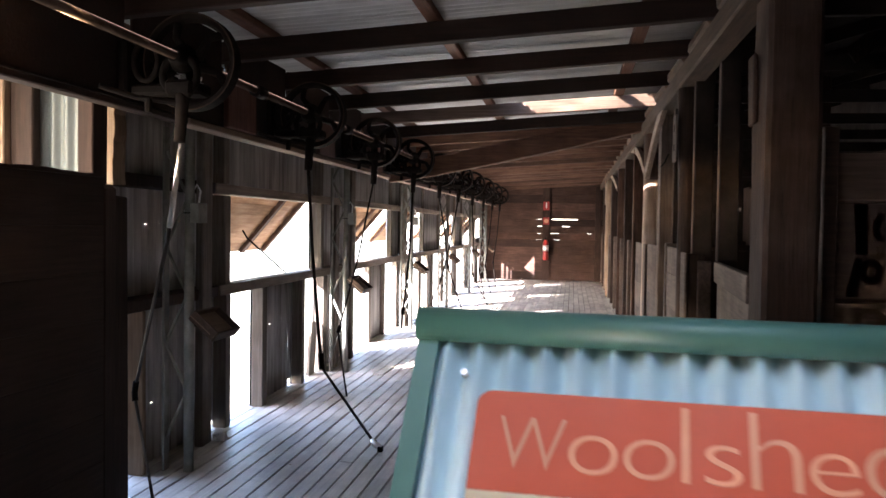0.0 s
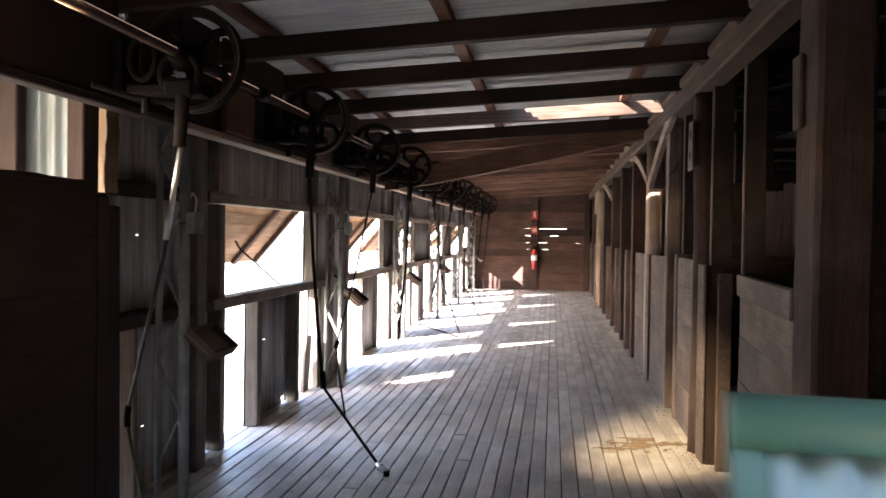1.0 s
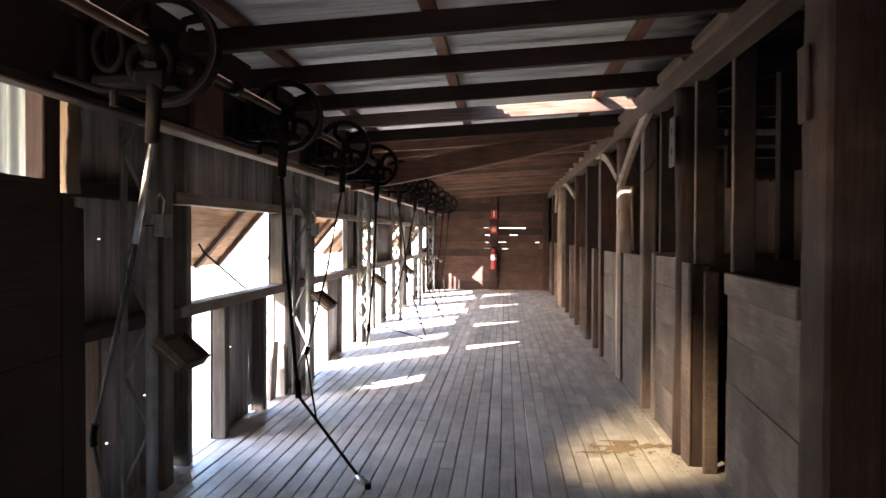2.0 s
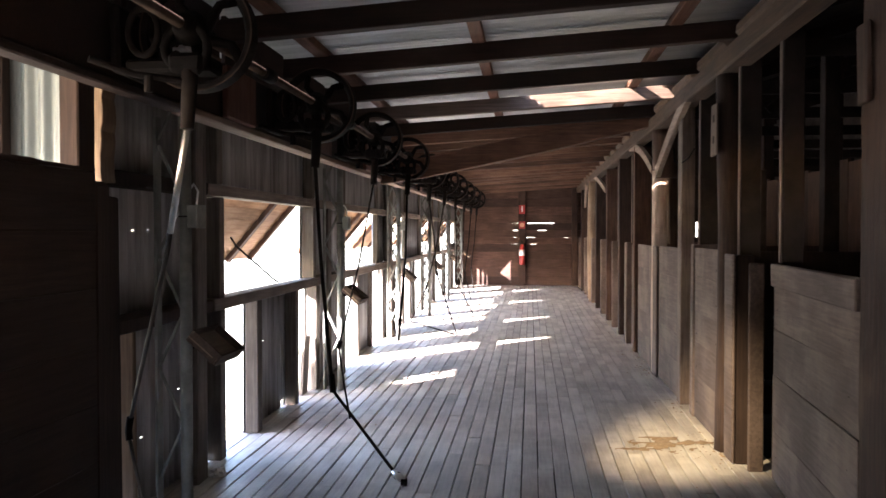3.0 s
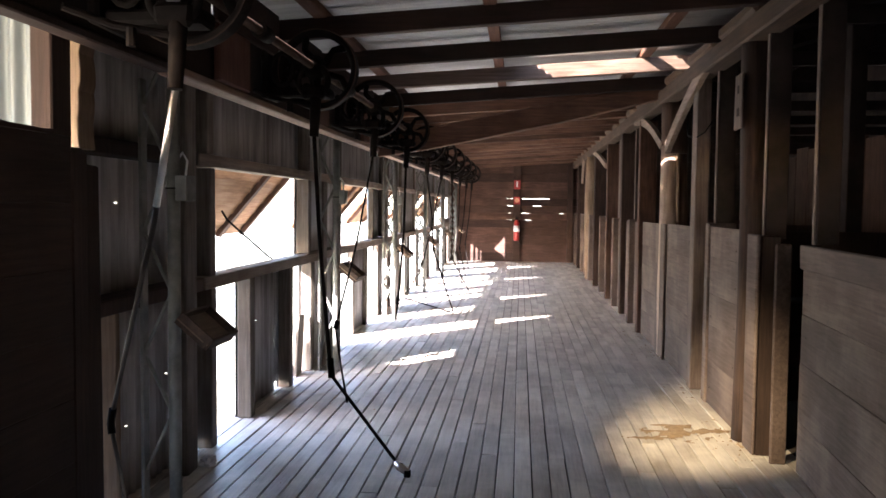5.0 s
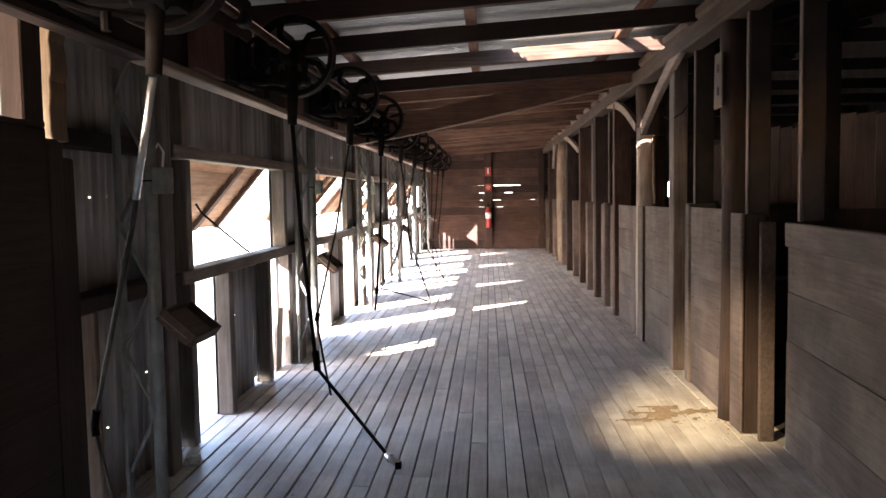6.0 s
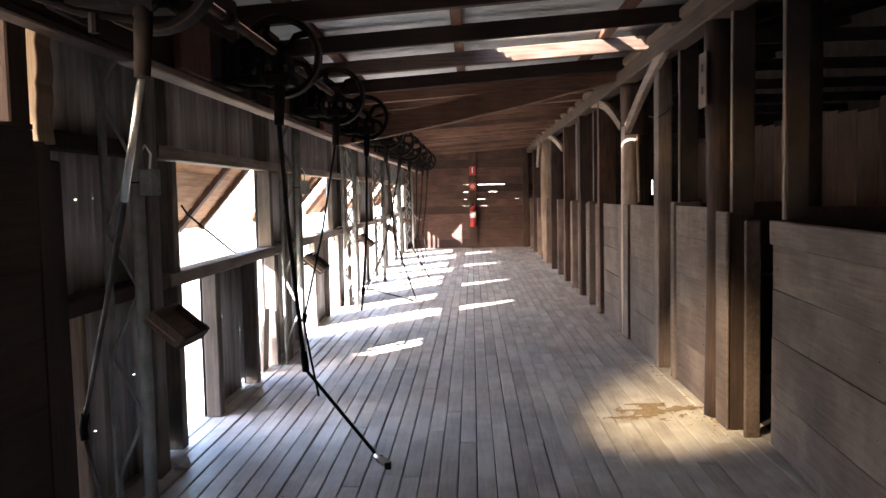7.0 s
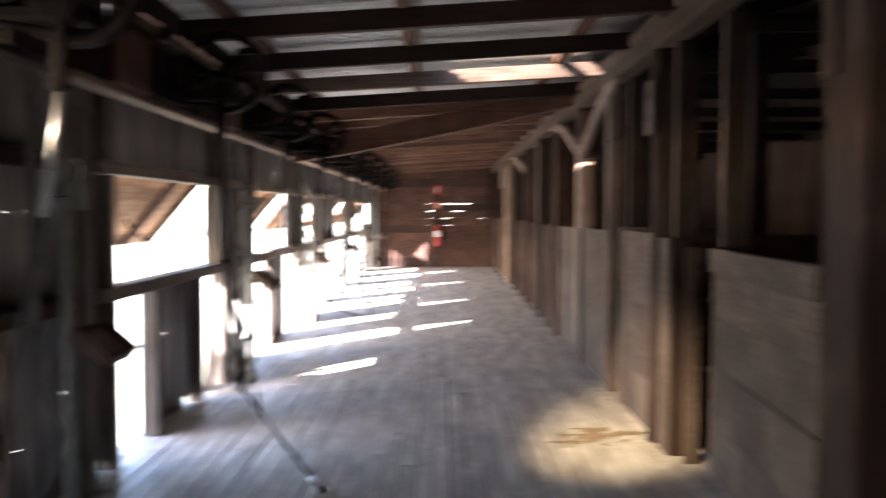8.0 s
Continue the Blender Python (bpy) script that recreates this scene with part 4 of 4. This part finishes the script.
for y in (4.6, 7.0, 9.4, 11.8):
    part("post", box(2.64, 2.78, y, y + 0.14, 0, 3.2), POST_DARK, bw)

for y in (6.95, 9.35, 12.6):
    cross = thing("pen_crossfence", (1.8, y, 0), "dim board fence between two pens", "fence", "pen fences")
    for k in range(5):
        part("board", box(1.05, 2.58, y, y + 0.03, 0.06 + 0.26 * k, 0.28 + 0.26 * k), POST_DARK, cross)
    part("post", box(1.75, 1.87, y + 0.04, y + 0.15, 0, 2.9), SHADE_DARK, cross)
    # Added upright that blocks the daylight of the far pen opening.
    if y < 7:
        part("upright_board", box(1.06, 1.32, y, y + 0.03, 1.345, 1.95), SHADE_DARK, cross)
# Pen roof timbers are coloured near-black to imitate the shade up there.
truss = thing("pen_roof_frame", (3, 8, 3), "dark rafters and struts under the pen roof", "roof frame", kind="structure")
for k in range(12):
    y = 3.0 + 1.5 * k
    part("rafter", plank((1.0, y, 2.86), (5.05, y, 3.99), 0.12, 0.06), SHADE_DARK, truss)
    part("collar", plank((1.0, y + 0.05, 2.68), (5.05, y + 0.05, 2.68), 0.11, 0.05), SHADE_DARK, truss)
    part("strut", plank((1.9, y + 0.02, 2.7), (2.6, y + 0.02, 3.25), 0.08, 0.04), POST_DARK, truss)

# ---- information board ----
O = Vector((-0.13, 0.721, 1.4))
U = Vector((math.cos(radians(-5)), math.sin(radians(-5)), 0))
V = Vector((U.y, -U.x, 0)) * math.cos(radians(55)) - Vector((0, 0, 1)) * math.sin(radians(55))
N = U.cross(V)
N = N if N.z > 0 else -N


def on_board(u, v, h=0.0):
    return O + U * u + V * v + N * h


WIDE, HIGH = 0.52, 0.36
ib = thing("information_board", (0.13, 0.6, 0), "slanted corrugated information board in a green frame", "sign")
part("sheet", iron(0.012, WIDE - 0.012, -0.003, HIGH, lambda u, v, h: on_board(u, v, h - 0.0045), 0.0278, 0.0058, 12, dent=0.0), ZINC, ib, smooth=True)
bm = bar([on_board(0.0, -0.0115, 0.006), on_board(WIDE + 0.002, -0.0115, 0.006)], 0.0145, 20)
part("top_tube", bm, GREEN, ib, smooth=True)
for u0 in (0.001, WIDE - 0.018):
    bm = bmesh.new()
    vs = [bm.verts.new(on_board(u, v, h)) for h in (-0.014, 0.004) for u, v in ((u0, -0.005), (u0 + 0.018, -0.005), (u0 + 0.018, HIGH), (u0, HIGH))]
    for f in ((0, 1, 2, 3), (4, 5, 6, 7), (0, 1, 5, 4), (1, 2, 6, 5), (2, 3, 7, 6), (3, 0, 4, 7)):
        bm.faces.new([vs[i] for i in f])
    part("side_frame", bm, GREEN, ib)


def rounded(u0, u1, v0, v1, r, h0, h1, corners=(1, 1, 1, 1)):
    bm = bmesh.new()
    ring = []
    for (cu, cv, a0), on in zip(((u0 + r, v0 + r, 180), (u1 - r, v0 + r, 270), (u1 - r, v1 - r, 0), (u0 + r, v1 - r, 90)), corners):
        for k in range(7):
            a = radians(a0 + 15 * k)
            du, dv = (math.cos(a), math.sin(a)) if on else (1 if math.cos(radians(a0 + 45)) > 0 else -1, 1 if math.sin(radians(a0 + 45)) > 0 else -1)
            ring.append((cu + r * du, cv + r * dv))
            if not on:
                break
    low = [bm.verts.new(on_board(u, v, h0)) for u, v in ring]
    top = [bm.verts.new(on_board(u, v, h1)) for u, v in ring]
    bm.faces.new(top)
    bm.faces.new(low[::-1])
    for k in range(len(ring)):
        bm.faces.new((low[k], low[(k + 1) % len(ring)], top[(k + 1) % len(ring)], top[k]))
    return bm


part("title_panel", rounded(0.06, WIDE - 0.05, 0.045, 0.1265, 0.012, 0.0005, 0.0032, (1, 1, 0, 0)), ORANGE, ib, "orange title panel")
part("text_panel", rounded(0.06, WIDE - 0.05, 0.127, HIGH - 0.03, 0.012, 0.0005, 0.0032, (0, 0, 1, 1)), CREAM, ib, "cream text panel")
LETTERS = (("W", 0.0805, 0.133, 0.0665), ("o", 0.1355, 0.1725, 0.0775), ("o", 0.1765, 0.214, 0.0775), ("l", 0.2185, 0.2245, 0.05), ("s", 0.2345, 0.261, 0.0775),
           ("h", 0.267, 0.3015, 0.05), ("e", 0.3065, 0.339, 0.0775), ("d", 0.343, 0.379, 0.05))
for letter, u0, u1, v0 in LETTERS:
    font = bpy.data.curves.new("title", "FONT")
    font.body, font.extrude, font.offset = letter, 0.003, -0.014
    tmp = bpy.data.objects.new("title", font)
    me = bpy.data.meshes.new_from_object(tmp)
    bpy.data.objects.remove(tmp)
    x0, x1 = min(v.co.x for v in me.vertices), max(v.co.x for v in me.vertices)
    y0, y1 = min(v.co.y for v in me.vertices), max(v.co.y for v in me.vertices)
    for v in me.vertices:
        fx, fy = (v.co.x - x0) / (x1 - x0), (v.co.y - y0) / (y1 - y0)
        v.co = on_board(u0 + (u1 - u0) * fx, 0.108 + (v0 - 0.108) * fy, 0.0038 + v.co.z * 0.1)
    bm = bmesh.new()
    bm.from_mesh(me)
    bpy.data.meshes.remove(me)
    part("letter", bm, LETTER, ib, "pale printed letter")
for u in (0.045, WIDE - 0.03):
    part("screw", bar([on_board(u, 0.03, -0.004), on_board(u, 0.03, 0.003)], 0.003, 10), STEEL, ib)
for u in (0.1, WIDE - 0.1):
    top = on_board(u, 0.18, -0.02)
    part("leg", bar([(top.x, top.y, 0), top], 0.02, 12), GREEN, ib, smooth=True)

# ---- small things on the floor ----
bm = bmesh.new()
bmesh.ops.create_icosphere(bm, subdivisions=3, radius=0.05)
for v in bm.verts:
    d = v.co.normalized()
    v.co = Vector((-2.367, 5.182, 0.0)) + Vector((d.x, d.y * 1.3, max(0.0, d.z + 0.35) * 0.75)) * 0.046 * (1 + 0.45 * noise.noise(d * 3.1))
tagged(part("rag", bm, RAG), "crumpled pale rag on the floor boards", "rag")
bm = bmesh.new()
bmesh.ops.create_grid(bm, x_segments=70, y_segments=70, size=0.5)
dead = []
for v in bm.verts:
    x, y = v.co.x, v.co.y
    h = 0.5 - math.hypot(x / 0.34, y / 0.24) * 0.35 + 0.35 * noise.noise((x * 7, y * 9, 2)) + 0.2 * noise.noise((x * 20, y * 22, 5))
    v.co = Vector((0.46 + x + 0.3 * y, 6.2 + y, 0.003 + 0.02 * max(0, h - 0.28)))
    if h < 0.26:
        dead.append(v)
bmesh.ops.delete(bm, geom=dead, context="VERTS")
tagged(part("dirt_pile", bm, DIRT), "thin spill of brown dirt on the floor", "dirt", kind="stuff")

chips = random.Random(9)
bm = bmesh.new()
for k in range(170):
    y = chips.choice((5.9, 6.2, 7.4, 9.1, 9.3, 10.3)) + chips.gauss(0, 0.22)
    x = 0.77 - abs(chips.gauss(0, 0.09))
    if chips.random() < 0.25:
        x, y = chips.uniform(-2.2, 0.7), chips.uniform(3.5, 12)
    r = chips.uniform(0.003, 0.011)
    spin = Matrix.Rotation(chips.uniform(0, 3.1), 4, "Z")
    vs = [bm.verts.new(Vector((x, y, 0.003)) + spin @ Vector(p)) for p in ((-r, -r * 0.5, 0), (r * 1.4, -r * 0.4, 0), (r, r * 0.6, 0), (-r * 0.8, r * 0.5, 0), (0.2 * r, 0, r * 0.7))]
    for a, b in ((0, 1), (1, 2), (2, 3), (3, 0)):
        bm.faces.new((vs[a], vs[b], vs[4]))
    bm.faces.new(vs[3::-1])
tagged(part("wood_debris", bm, DIRT), "scattered crumbs of bark and dirt on the boards", "debris", kind="stuff")

# ---- floor boards ----
floor = thing("floor", (-0.8, 10, 0), "worn grey hardwood floor boards", "floor", kind="structure")
PITCH = 0.099
lengths = (1.1, 1.9, 2.7, 3.6, 4.4)
shapes = []
for L in lengths:
    bm = box(-PITCH / 2 + 0.004, PITCH / 2 - 0.004, 0.0015, L - 0.0015, -0.028, 0.0, 0.0, 0.0)
    top = [e for e in bm.edges if all(v.co.z > -0.001 for v in e.verts)]
    bmesh.ops.bevel(bm, geom=top, offset=0.002, segments=1, affect="EDGES")
    me = bpy.data.meshes.new("floor_board")
    bm.to_mesh(me)
    bm.free()
    me.materials.append(FLOOR_WOOD)
    shapes.append(me)
rng = random.Random(4)
column = 0
x = -2.57
while x < 1.0:
    y = BACK - rng.uniform(0, 3.5)
    while y < FAR:
        k = rng.randrange(5)
        ob = new("floor_board", shapes[k])
        ob.parent = floor
        ob.matrix_parent_inverse = world_of(floor).inverted()
        ob.location = (x + rng.uniform(-0.0015, 0.0015), y, rng.uniform(-0.0025, 0.0015))
        ob.rotation_euler = (0, radians(rng.uniform(-0.9, 0.9)), radians(rng.uniform(-0.04, 0.04)))
        y += lengths[k]
    x += PITCH
